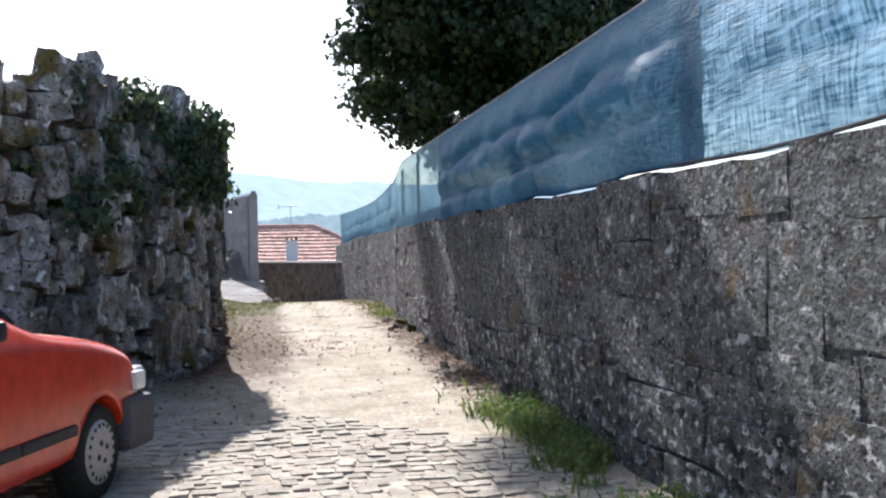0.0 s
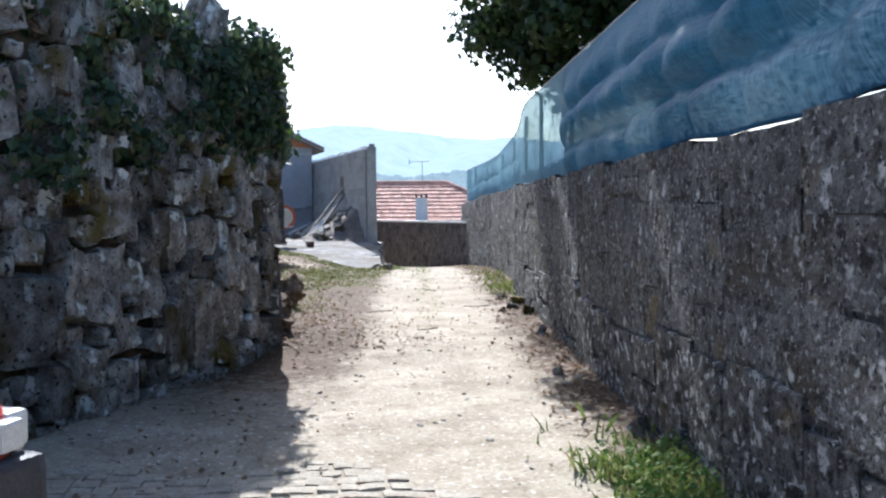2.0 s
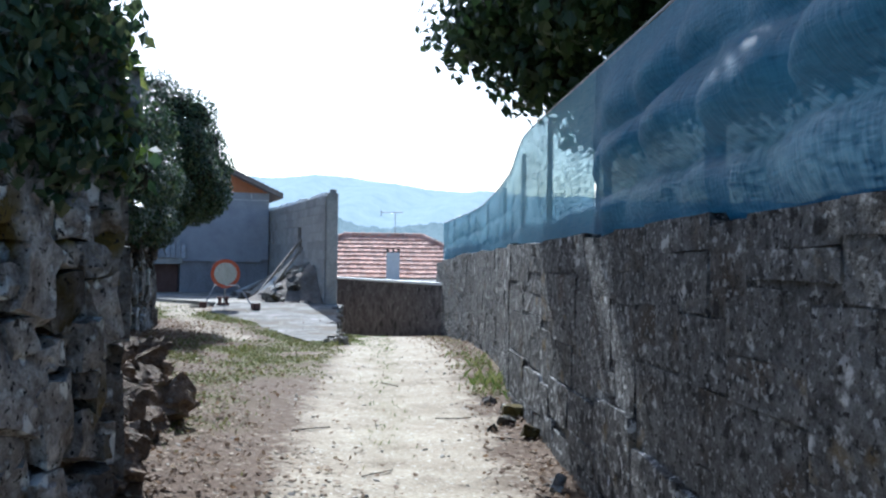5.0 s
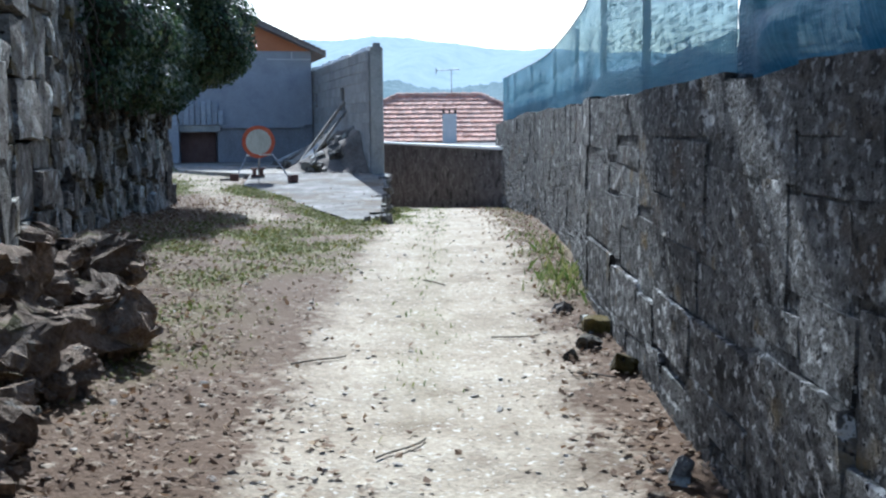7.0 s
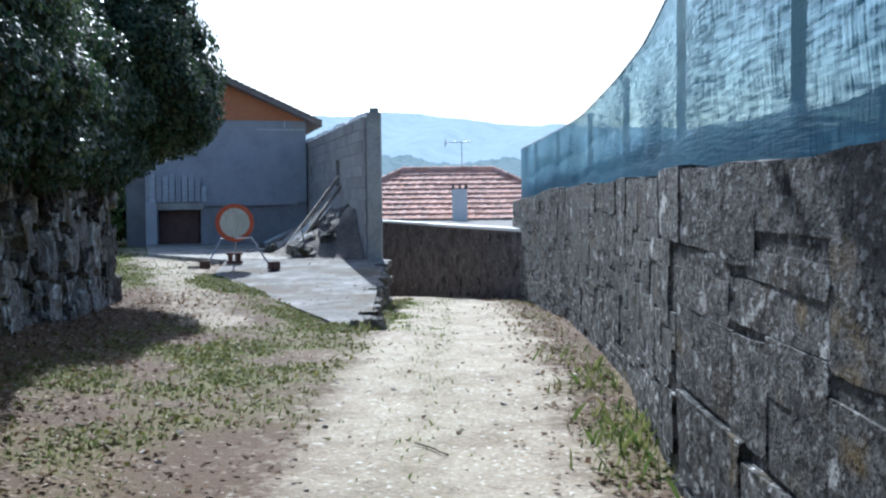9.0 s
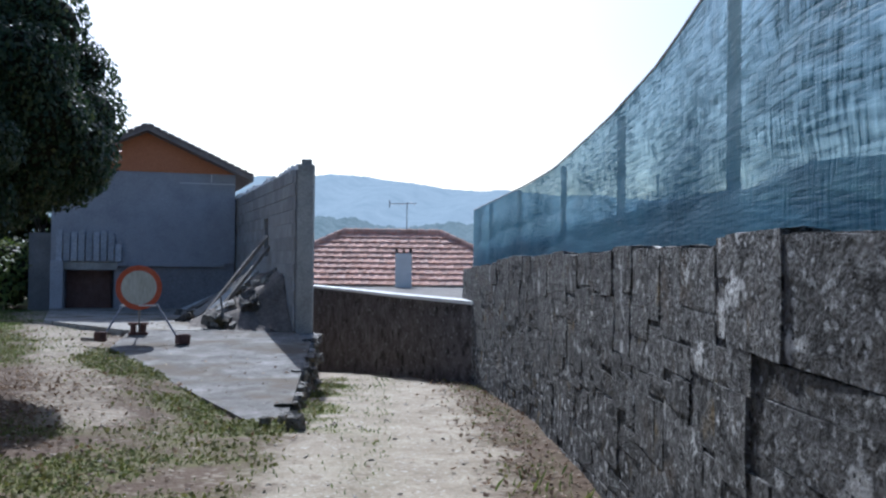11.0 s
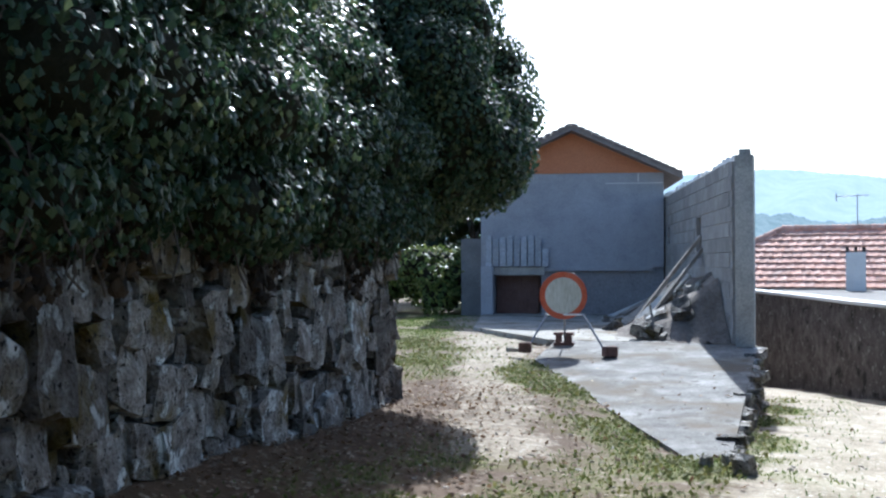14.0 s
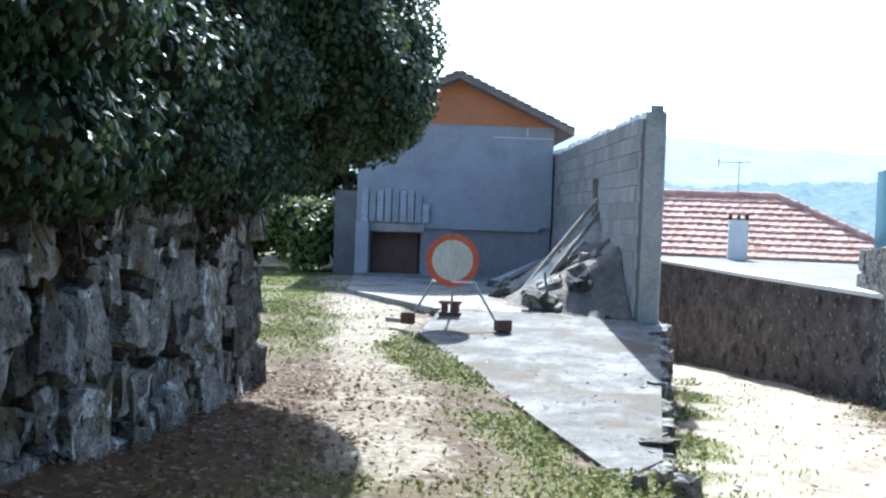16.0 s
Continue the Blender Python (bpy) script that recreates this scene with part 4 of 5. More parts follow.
M_RIM = material("wheel_trim", [(0.36, 0.34, 0.31), (0.46, 0.43, 0.4)], scale=8, vary=0, bump=0.05, rough=0.45)
M_LIGHT = material("headlight_glass", [(0.7, 0.7, 0.68), (0.85, 0.85, 0.83)], scale=30, vary=0, bump=0.2, rough=0.12, spec=0.8)
M_GLASS = material("car_glass", [(0.02, 0.025, 0.03), (0.03, 0.035, 0.04)], scale=3, vary=0, bump=0, rough=0.05, spec=0.8)
# cross sections: y, half width at the belt, bottom, shoulder height, top height, half width at the top
W2 = 0.79
sections = [(0.70, 0.66, 0.42, 0.66, 0.73, 0.56), (0.64, 0.74, 0.36, 0.72, 0.81, 0.64), (0.45, 0.775, 0.3, 0.78, 0.9, 0.68), (0.0, 0.79, 0.24, 0.86, 0.98, 0.7), (-0.45, 0.79, 0.22, 0.92, 1.03, 0.7),
            (-0.62, 0.79, 0.22, 0.94, 1.05, 0.7), (-1.25, 0.79, 0.22, 0.97, 1.42, 0.56), (-2.2, 0.79, 0.22, 0.98, 1.48, 0.56), (-2.75, 0.78, 0.24, 0.98, 1.36, 0.54), (-2.98, 0.72, 0.34, 0.94, 1.0, 0.6)]
bm = bmesh.new()
rings = []
for y, hw, zb, zs, zt, tw in sections:
    half = [(hw * 0.9, zb), (hw, zb + 0.1), (hw + 0.005, (zb + zs) / 2), (hw - 0.01, zs), (hw - 0.05, zs + 0.04), (tw, zt - 0.03), (tw * 0.5, zt)]
    ring = [(x, z) for x, z in half] + [(-x, z) for x, z in half[::-1]]
    rings.append([bm.verts.new((x - W2, y, z)) for x, z in ring])
for a, b in zip(rings, rings[1:]):
    for k in range(len(a)):
        j = (k + 1) % len(a)
        bm.faces.new((a[k], a[j], b[j], b[k]))
bm.faces.new(rings[0][::-1])
bm.faces.new(rings[-1])
bmesh.ops.recalc_face_normals(bm, faces=bm.faces)
body = part("body", bm, M_RED, car, "bright red bodywork", True)
cutter_bm = bmesh.new()
for y in (0.0, -2.35):
    for x in (-0.11, -1.47):
        tube(cutter_bm, (x - 0.17, y, 0.27), (x + 0.17, y, 0.27), 0.335, seg=28)
cut = part("arch_cutter", cutter_bm, M_BLACK)
sub = body.modifiers.new("smooth", "SUBSURF")
sub.levels = sub.render_levels = 2
cut.matrix_world = CAR
boo = body.modifiers.new("arches", "BOOLEAN")
boo.operation, boo.object = "DIFFERENCE", cut
bpy.context.view_layer.update()
dg = bpy.context.evaluated_depsgraph_get()
done = bpy.data.meshes.new_from_object(body.evaluated_get(dg))
body.modifiers.clear()
body.data = done
bpy.data.objects.remove(cut)


def car_part(name, lo, hi, bevel, mat, label="", parent=None, m=None):
    bm = bmesh.new()
    box(bm, lo, hi, bevel, m)
    return part(name, bm, mat, parent or car, label)


car_part("front_bumper", (-1.6, 0.36, 0.2), (0.02, 0.78, 0.54), 0.07, M_BUMPER, "grey plastic bumper")
car_part("bumper_corner", (-0.1, 0.31, 0.26), (0.032, 0.66, 0.54), 0.03, M_BUMPER)
car_part("headlight", (-0.32, 0.6, 0.56), (-0.045, 0.735, 0.71), 0.025, M_LIGHT, "clear headlight")
car_part("headlight", (-1.53, 0.6, 0.56), (-1.26, 0.735, 0.71), 0.025, M_LIGHT, "clear headlight")
car_part("side_lamp", (-0.07, 0.5, 0.57), (0.004, 0.64, 0.69), 0.015, M_LIGHT, "clear corner lamp")
car_part("grille", (-1.2, 0.68, 0.52), (-0.38, 0.725, 0.6), 0.01, M_BLACK)
car_part("side_strip", (-0.01, -0.95, 0.44), (0.022, -0.36, 0.5), 0.008, M_BLACK, "black rubbing strip")
car_part("side_strip", (-0.01, -2.0, 0.44), (0.022, -0.97, 0.5), 0.008, M_BLACK, "black rubbing strip")
mirror = car_part("mirror", (0.0, -1.36, 1.03), (0.13, -1.26, 1.13), 0.03, M_BLACK, "black door mirror")
car_part("rear_bumper", (-1.58, -3.05, 0.25), (0.0, -2.8, 0.5), 0.06, M_BUMPER)
for x, s in ((-0.12, 1), (-1.46, -1)):
    car_part("side_window", (x + (0.045 if s > 0 else -0.06), -2.1, 1.03), (x + (0.06 if s > 0 else -0.045), -1.2, 1.34), 0.006, M_GLASS, m=Matrix.Translation((x, 0, 1.0)) @ pose(0, 0, 0, 0, -20 * s, 0) @ Matrix.Translation((-x, 0, -1.0)))
bm = bmesh.new()
f = [bm.verts.new(v) for v in ((-1.42, -0.7, 1.06), (-0.16, -0.7, 1.06), (-0.27, -1.2, 1.41), (-1.31, -1.2, 1.41))]
top = bm.faces.new(f)
ex = bmesh.ops.extrude_face_region(bm, geom=[top])
for v in [g for g in ex["geom"] if isinstance(g, bmesh.types.BMVert)]:
    v.co += Vector((0, 0.02, 0.025))
bmesh.ops.recalc_face_normals(bm, faces=bm.faces)
part("windscreen", bm, M_GLASS, car)


def lathe(bm, prof, seg, axis_m):
    rings = []
    for x, rad in prof:
        rings.append([bm.verts.new(axis_m @ Vector((x, rad * math.cos(a), rad * math.sin(a)))) for a in np.linspace(0, 2 * math.pi, seg, endpoint=False)])
    for a, b in zip(rings, rings[1:]):
        for k in range(seg):
            j = (k + 1) % seg
            bm.faces.new((a[k], a[j], b[j], b[k]))
    return rings


for x, y, s in ((-0.105, 0.0, 1), (-1.475, 0.0, -1), (-0.105, -2.35, 1), (-1.475, -2.35, -1)):
    wheel = empty("wheel")
    wheel.parent = car
    wheel.matrix_basis = Matrix.Translation((x, y, 0.28)) @ (pose(0, 0, 0) if s > 0 else pose(0, 0, 0, 0, 0, 180))
    bm = bmesh.new()
    lathe(bm, [(-0.085, 0.2), (-0.085, 0.262), (-0.06, 0.279), (0.06, 0.279), (0.085, 0.262), (0.088, 0.23), (0.08, 0.185)], 36, Matrix())
    bmesh.ops.recalc_face_normals(bm, faces=bm.faces)
    part("tyre", bm, M_TYRE, wheel, "black rubber tyre", True)
    bm = bmesh.new()
    rings = lathe(bm, [(0.07, 0.192), (0.092, 0.18), (0.098, 0.12), (0.102, 0.05)], 36, Matrix())
    bm.faces.new(rings[-1])
    bmesh.ops.recalc_face_normals(bm, faces=bm.faces)
    part("rim", bm, M_RIM, wheel, "pale grey wheel trim", True)
    for count, reach, size, tip, turn in ((4, 0.058, 0.017, 0.1065, 0.4), (18, 0.158, 0.013, 0.0985, 0.0)):
        for k in range(count):
            a = k * 2 * math.pi / count + turn
            bm = bmesh.new()
            tube(bm, (0.085, reach * math.cos(a), reach * math.sin(a)), (tip, reach * math.cos(a), reach * math.sin(a)), size, seg=8)
            part("vent_hole", bm, M_BLACK, wheel)
tagged(car, "small red hatchback parked on the cobbles beside the wall", "car")

# ---------------------------------------------------------------- shade netting on the right wall
def net_top(y):
    return float(np.interp(y, [-6, 16.6, 18.0, 18.9, 20.0, 20.9, 23, 25, 29.5], [2.85, 2.88, 2.83, 2.76, 2.67, 2.6, 2.51, 2.47, 2.45]))


def net_x(y):
    return float(np.interp(y, [-6, 17.2, 19.5, 23.5, 29.5], [2.43, 2.43, 2.6, 2.62, 2.36])) + 0.02


def net_material(name, dark, light, back_dark, back_light, holes, weft, warp):
    """Woven shade netting: threads of two directions, light passing through, and thin places that let the view through."""
    m = bpy.data.materials.new(name)
    m.use_nodes = True
    nn, nl = m.node_tree.nodes, m.node_tree.links
    nb = nn["Principled BSDF"]
    geo = nn.new("ShaderNodeNewGeometry")

    def threads(detail, stretch):
        mp = nn.new("ShaderNodeMapping")
        mp.inputs["Scale"].default_value = stretch
        nl.new(geo.outputs["Position"], mp.inputs["Vector"])
        t = nn.new("ShaderNodeTexNoise")
        t.inputs["Scale"].default_value = 1.0
        t.inputs["Detail"].default_value = detail
        nl.new(mp.outputs[0], t.inputs["Vector"])
        return t.outputs["Fac"]

    both = nn.new("ShaderNodeMath")
    nl.new(threads(4.0, weft), both.inputs[0])
    nl.new(threads(4.0, warp), both.inputs[1])
    total = nn.new("ShaderNodeMath")
    nl.new(both.outputs[0], total.inputs[0])
    nl.new(threads(3.0, (0.7, 0.7, 1.2)), total.inputs[1])
    thin = nn.new("ShaderNodeMapRange")
    thin.inputs["From Min"].default_value, thin.inputs["From Max"].default_value = 1.3, 1.85
    thin.inputs["To Min"].default_value, thin.inputs["To Max"].default_value = 0.0, holes
    nl.new(total.outputs[0], thin.inputs["Value"])
    nb.inputs["Roughness"].default_value = 0.55
    tl = nn.new("ShaderNodeBsdfTranslucent")
    shade = nn.new("ShaderNodeMapRange")
    shade.inputs["From Min"].default_value, shade.inputs["From Max"].default_value = 1.12, 1.8
    nl.new(total.outputs[0], shade.inputs["Value"])
    for target, lo, hi in ((nb.inputs["Base Color"], dark, light), (tl.inputs[0], back_dark, back_light)):
        cm = nn.new("ShaderNodeMix")
        cm.data_type = "RGBA"
        cm.inputs[6].default_value, cm.inputs[7].default_value = (*lo, 1), (*hi, 1)
        nl.new(shade.outputs[0], cm.inputs[0])
        nl.new(cm.outputs[2], target)
    bp = nn.new("ShaderNodeBump")
    bp.inputs["Strength"].default_value, bp.inputs["Distance"].default_value = 0.5, 0.02
    nl.new(both.outputs[0], bp.inputs["Height"])
    nl.new(bp.outputs[0], nb.inputs["Normal"])
    m1 = nn.new("ShaderNodeMixShader")
    m1.inputs[0].default_value = 0.5
    nl.new(nb.outputs[0], m1.inputs[1])
    nl.new(tl.outputs[0], m1.inputs[2])
    tp = nn.new("ShaderNodeBsdfTransparent")
    tp.inputs[0].default_value = (0.75, 0.95, 1.0, 1)
    m2 = nn.new("ShaderNodeMixShader")
    nl.new(thin.outputs[0], m2.inputs[0])
    nl.new(m1.outputs[0], m2.inputs[1])
    nl.new(tp.outputs[0], m2.inputs[2])
    nl.new(m2.outputs[0], nn["Material Output"].inputs[0])
    return m


M_NET = net_material("shade_netting", (0.025, 0.12, 0.19), (0.12, 0.3, 0.41), (0.05, 0.21, 0.3), (0.32, 0.56, 0.66), 0.4, (2.0, 4.5, 50.0), (2.0, 45.0, 6.0))
# Darker, closer copy of M_NET: the tree's shadow is painted into its colours.
M_NET_SHADOWED = net_material("shadowed_netting", (0.025, 0.12, 0.2), (0.08, 0.23, 0.35), (0.015, 0.08, 0.13), (0.05, 0.18, 0.26), 0.05, (2.0, 12.0, 60.0), (2.0, 55.0, 12.0))

fence = empty("net_fence", (2.6, 12, 1.7))


def fence_part(name, ob_mesh, label=""):
    ob = new(name, ob_mesh)
    ob.parent = fence
    ob.matrix_parent_inverse = fence.matrix_world.inverted()
    if label:
        ob["label"] = label
    return ob


def net_sheet(y0, y1, low, high, dx, puff, seed, mat=M_NET):
    ys = np.arange(y0, y1 + 0.01, 0.1)
    vs, fs, rows_n = [], [], 34
    for y in ys:
        bot, top = low(y), high(y)
        ends = float(sstep(0.0, 1.0, min(y - y0, y1 - y)))
        for k in range(rows_n):
            g = k / (rows_n - 1)
            z = bot + (top - bot) * g
            wob = noise.noise(Vector((seed, y * 0.7, z * 1.5)))
            tier = g * 2.6 + 0.03 * y + 0.3 * wob
            pillow = abs(math.sin(math.pi * tier)) ** 0.55 * (0.25 + 0.75 * abs(math.sin(math.pi * (y / 0.95 + 0.43 * math.floor(tier) + 0.3 * wob))) ** 0.5)
            b = ends * pillow * 0.085 + noise.noise(Vector((seed, y * 2.6 + z * 1.5, z * 3.5))) * 0.02 + noise.noise(Vector((seed, y * 9, z * 9))) * 0.006
            vs.append((net_x(y) + dx - b * puff * math.sin(math.pi * min(1, 0.06 + g)) , y, z))
    for i in range(len(ys) - 1):
        for k in range(rows_n - 1):
            a = i * rows_n + k
            fs.append((a, a + 1, a + rows_n + 1, a + rows_n))
    return mesh_from("net", vs, fs, mat, True)


net_low = lambda y: right_top(Vector((0, y))) + float(np.interp(y, [-6, 6, 9.5, 12], [0.05, 0.05, 0.03, -0.01])) - 0.01
fence_part("net", net_sheet(-5, 5.6, net_low, lambda y: net_top(y) + 0.015 * math.sin(y * 3), 0.0, 0.5, 2.0), "pale blue shade netting, single layer")
fence_part("net", net_sheet(5.3, 13.65, net_low, lambda y: net_top(y) + 0.015 * math.sin(y * 3), 0.0, 2.5, 2.0, M_NET_SHADOWED), "dark blue netting bulging in pillows, tree shadow painted in")
fence_part("net", net_sheet(13.6, 29.5, net_low, lambda y: net_top(y) + 0.01 * math.sin(y * 3), 0.0, 0.25, 5.0), "blue-green shade netting, stretched taut")
fence_part("net_overlap", net_sheet(13.0, 29.5, net_low, lambda y: net_low(y) + 0.24 + 0.03 * math.sin(y * 0.7), 0.05, 0.1, 9.0), "second layer of netting along the wall")
bm = bmesh.new()
for k in range(60):
    y = -5 + 34.4 * k / 60
    y2 = -5 + 34.4 * (k + 1) / 60
    tube(bm, (net_x(y), y, net_low(y) + 0.012), (net_x(y2), y2, net_low(y2) + 0.012), 0.012, seg=6, cap=False)
fence_part("bottom_wire", link_mesh("bottom_wire", bm, M_BLACK), "black cord along the net's lower edge")
bm = bmesh.new()
for k in range(60):
    y = -5 + 34.4 * k / 60
    y2 = -5 + 34.4 * (k + 1) / 60
    tube(bm, (net_x(y), y, net_top(y)), (net_x(y2), y2, net_top(y2)), 0.007, seg=6, cap=False)
fence_part("top_wire", link_mesh("top_wire", bm, M_STEEL))
M_POST = material("fence_post", [(0.05, 0.08, 0.09), (0.08, 0.11, 0.12)], scale=8, vary=0, bump=0.1, rough=0.5)
for y in (13.6, 16.02, 18.4, 20.9, 23.3, 25.8, 28.2, 29.45):
    bm = bmesh.new()
    tube(bm, (net_x(y) + 0.09, y, 1.5), (net_x(y) + 0.09, y, net_top(y) + 0.02), 0.028)
    fence_part("post", link_mesh("post", bm, M_POST))
tagged(fence, "blue-green shade netting on thin posts above the granite wall", "net fence")


# ---------------------------------------------------------------- foliage
def leaf_mesh(name, pts, nrm, size, mat, droop=0.4, seed=0):
    """Leaves as folded rhombs at points, facing roughly along the given normals."""
    r = np.random.default_rng(seed)
    n = len(pts)
    nrm = nrm + r.normal(0, 0.55, (n, 3))
    nrm /= np.linalg.norm(nrm, axis=1, keepdims=True) + 1e-9
    down = np.array([0, 0, -1.0]) + r.normal(0, droop, (n, 3))
    ax = down - nrm * np.sum(down * nrm, 1, keepdims=True)
    ax /= np.linalg.norm(ax, axis=1, keepdims=True) + 1e-9
    sd = np.cross(nrm, ax)
    L = size * r.uniform(0.6, 1.35, (n, 1))
    w = L * r.uniform(0.32, 0.5, (n, 1))
    a = pts - ax * L * 0.5
    b = pts + sd * w - nrm * L * 0.1
    c = pts + ax * L * 0.55
    d = pts - sd * w - nrm * L * 0.1
    vs = np.stack([a, b, c, d], 1).reshape(-1, 3)
    k = np.arange(n) * 4
    fs = np.concatenate([np.stack([k, k + 1, k + 2], 1), np.stack([k, k + 2, k + 3], 1)])
    return mesh_from(name, vs.tolist(), fs.tolist(), mat)


def clump_points(clumps, n, seed, lo=0.8, hi=1.06):
    """Points and normals on the outside of a union of ellipsoids (x, y, z, rx, ry, rz)."""
    r = np.random.default_rng(seed)
    C = np.array(clumps)
    area = (C[:, 3] * C[:, 4] + C[:, 4] * C[:, 5] + C[:, 3] * C[:, 5])
    pick = r.choice(len(C), n, p=area / area.sum())
    u = r.normal(0, 1, (n, 3))
    u /= np.linalg.norm(u, axis=1, keepdims=True)
    rad = r.uniform(lo, hi, (n, 1))
    p = C[pick, :3] + u * C[pick, 3:] * rad
    keep = np.ones(n, bool)
    for k in range(len(C)):
        q = (p - C[k, :3]) / C[k, 3:]
        keep &= (np.sum(q * q, 1) > 0.5) | (pick == k)
    return p[keep], u[keep]


# Solid dark bodies inside foliage, added to stand for the shade between leaves.
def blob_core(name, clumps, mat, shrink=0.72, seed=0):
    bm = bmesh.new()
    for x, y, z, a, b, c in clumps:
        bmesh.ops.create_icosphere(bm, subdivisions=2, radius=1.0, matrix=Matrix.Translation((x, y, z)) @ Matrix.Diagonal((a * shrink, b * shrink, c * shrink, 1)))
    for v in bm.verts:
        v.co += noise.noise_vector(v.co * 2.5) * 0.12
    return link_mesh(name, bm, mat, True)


M_IVY = leaf_material("ivy_leaf", (0.02, 0.043, 0.02), (0.045, 0.084, 0.038), (0.12, 0.14, 0.06), 0.42)
M_DARKLEAF = leaf_material("oak_leaf", (0.015, 0.032, 0.012), (0.03, 0.055, 0.02), (0.06, 0.085, 0.03), 0.4)
# near-black colour painted for the shade deep inside foliage
M_SHADE = material("painted_leaf_shade", [(0.012, 0.014, 0.008), (0.03, 0.028, 0.016)], scale=8, vary=0, bump=0.5)
M_BARK = material("bark", [(0.06, 0.05, 0.04), (0.14, 0.12, 0.1)], scale=8, fine=40, bump=0.9, vary=0, streak=4)
M_BUSH = leaf_material("bush_leaf", (0.06, 0.1, 0.02), (0.12, 0.17, 0.04), (0.24, 0.26, 0.07), 0.5)

r = random.Random(31)
at_left, len_left = along(LEFT_WALL)
ivy_clumps = []
s = 0.0
while s < len_left:
    p, d = at_left(s)
    if 18.75 < p.y < 24.3:
        for lev in range(4):
            z = 2.15 + 0.5 * lev + r.uniform(-0.12, 0.12)
            out = 0.1 + (0.28, 0.42, 0.3, 0.0)[lev] + r.uniform(-0.1, 0.12)
            q = p + Vector((d.y, -d.x)) * out
            ivy_clumps.append((q.x - 0.35, q.y, z, r.uniform(0.45, 0.62), r.uniform(0.4, 0.6), r.uniform(0.34, 0.5)))
    s += 0.55
for k in range(46):
    u = Vector((r.gauss(0, 1), r.gauss(0, 1), r.gauss(0, 1))).normalized()
    ivy_clumps.append((-3.12 + u.x * 1.05, 25.1 + u.y * 1.1, 3.35 + u.z * 1.05, r.uniform(0.4, 0.62), r.uniform(0.4, 0.62), r.uniform(0.35, 0.55)))
ivy = empty("ivy", (-2.6, 21, 1.9))


def under(parent, name, mesh, label=""):
    ob = new(name, mesh)
    ob.parent = parent
    ob.matrix_parent_inverse = parent.matrix_world.inverted()
    if label:
        ob["label"] = label
    return ob


p, n = clump_points(ivy_clumps, 150000, 1)
under(ivy, "leaves", leaf_mesh("ivy_leaves", p, n + np.array([0, 0, 0.35]), 0.052, M_IVY, 0.35, 2), "dense glossy dark ivy leaves")
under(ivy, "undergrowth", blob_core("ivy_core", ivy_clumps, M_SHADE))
bm = bmesh.new()
for k in range(240):
    p0, d0 = at_left(len_left * (0.7 + 0.3 * r.random()))
    x, y, z = p0.x + r.uniform(0.0, 0.25), p0.y, 2.1 + r.uniform(0, 0.8)
    for j in range(4):
        x2, y2, z2 = x + r.uniform(-0.05, 0.06), y + r.uniform(-0.12, 0.12), z - r.uniform(0.06, 0.2)
        tube(bm, (x, y, z), (x2, y2, z2), 0.008, 0.006, 5, False)
        x, y, z = x2, y2, z2
under(ivy, "stem_tangle", link_mesh("stem_tangle", bm, M_BARK), "bare hanging stems")["kind"] = "stuff"
dry = []
for k in range(15000):
    p0, d0 = at_left(len_left * (0.36 + 0.64 * r.random()))
    if p0.y < 18.7:
        continue
    lobe = 0.55 + 0.45 * math.sin(p0.y * 2.1) * math.sin(p0.y * 5.3 + 1)
    dry.append((p0.x + d0.y * (0.06 + r.uniform(0, 0.12)), p0.y - d0.x * 0.1, 2.15 - 0.75 * lobe * r.random() ** 1.3))
dry = np.array(dry)
M_DRY = leaf_material("dry_creeper", (0.02, 0.015, 0.01), (0.055, 0.038, 0.024), (0.12, 0.085, 0.055), 0.8)
under(ivy, "dry_fringe", leaf_mesh("dry_fringe", dry, np.tile([0.9, -0.3, 0.1], (len(dry), 1)), 0.07, M_DRY, 0.3, 12), "dry brown growth hanging below the ivy")["kind"] = "stuff"
bm = bmesh.new()
tube(bm, (-3.5, 25.0, 0.3), (-3.25, 25.0, 2.2), 0.16, 0.11, 12)
tube(bm, (-3.25, 25.0, 2.2), (-2.9, 25.3, 3.4), 0.11, 0.06, 10)
tube(bm, (-3.25, 25.0, 2.2), (-3.5, 24.8, 3.5), 0.09, 0.05, 10)
under(ivy, "trunk", link_mesh("trunk", bm, M_BARK))
tagged(ivy, "dark glossy ivy mass spilling over the fieldstone wall", "ivy")

# ivy on top of the near end of the left wall
block_clumps = []
for k in range(60):
    p0, d0 = at_left(4.6 + 4.6 * r.random() ** 0.55)
    block_clumps.append((p0.x - 0.1 + r.uniform(-0.15, 0.2), p0.y + r.uniform(-0.1, 0.1), wall_left_top(p0) - 1.1 * r.random() ** 1.2 - 0.22 + 0.3 * float(sstep(9.4, 10.6, p0.y)), r.uniform(0.16, 0.32), r.uniform(0.16, 0.32), r.uniform(0.14, 0.3)))
creeper = empty("creeper", (-0.9, 11, 2.8))
p, n = clump_points(block_clumps, 15000, 5, 0.5, 1.2)
under(creeper, "leaves", leaf_mesh("creeper_leaves", p, n, 0.075, M_IVY, 0.5, 6), "scattered dark creeper leaves")
bm = bmesh.new()
for k in range(60):
    p0, d0 = at_left(4.2 + 4.6 * r.random())
    z = wall_left_top(p0) - 0.15
    tube(bm, (p0.x, p0.y, z), (p0.x + r.uniform(-0.2, 0.2), p0.y + r.uniform(-0.15, 0.15), z + r.uniform(0.15, 0.42)), 0.007, 0.003, 5, False)
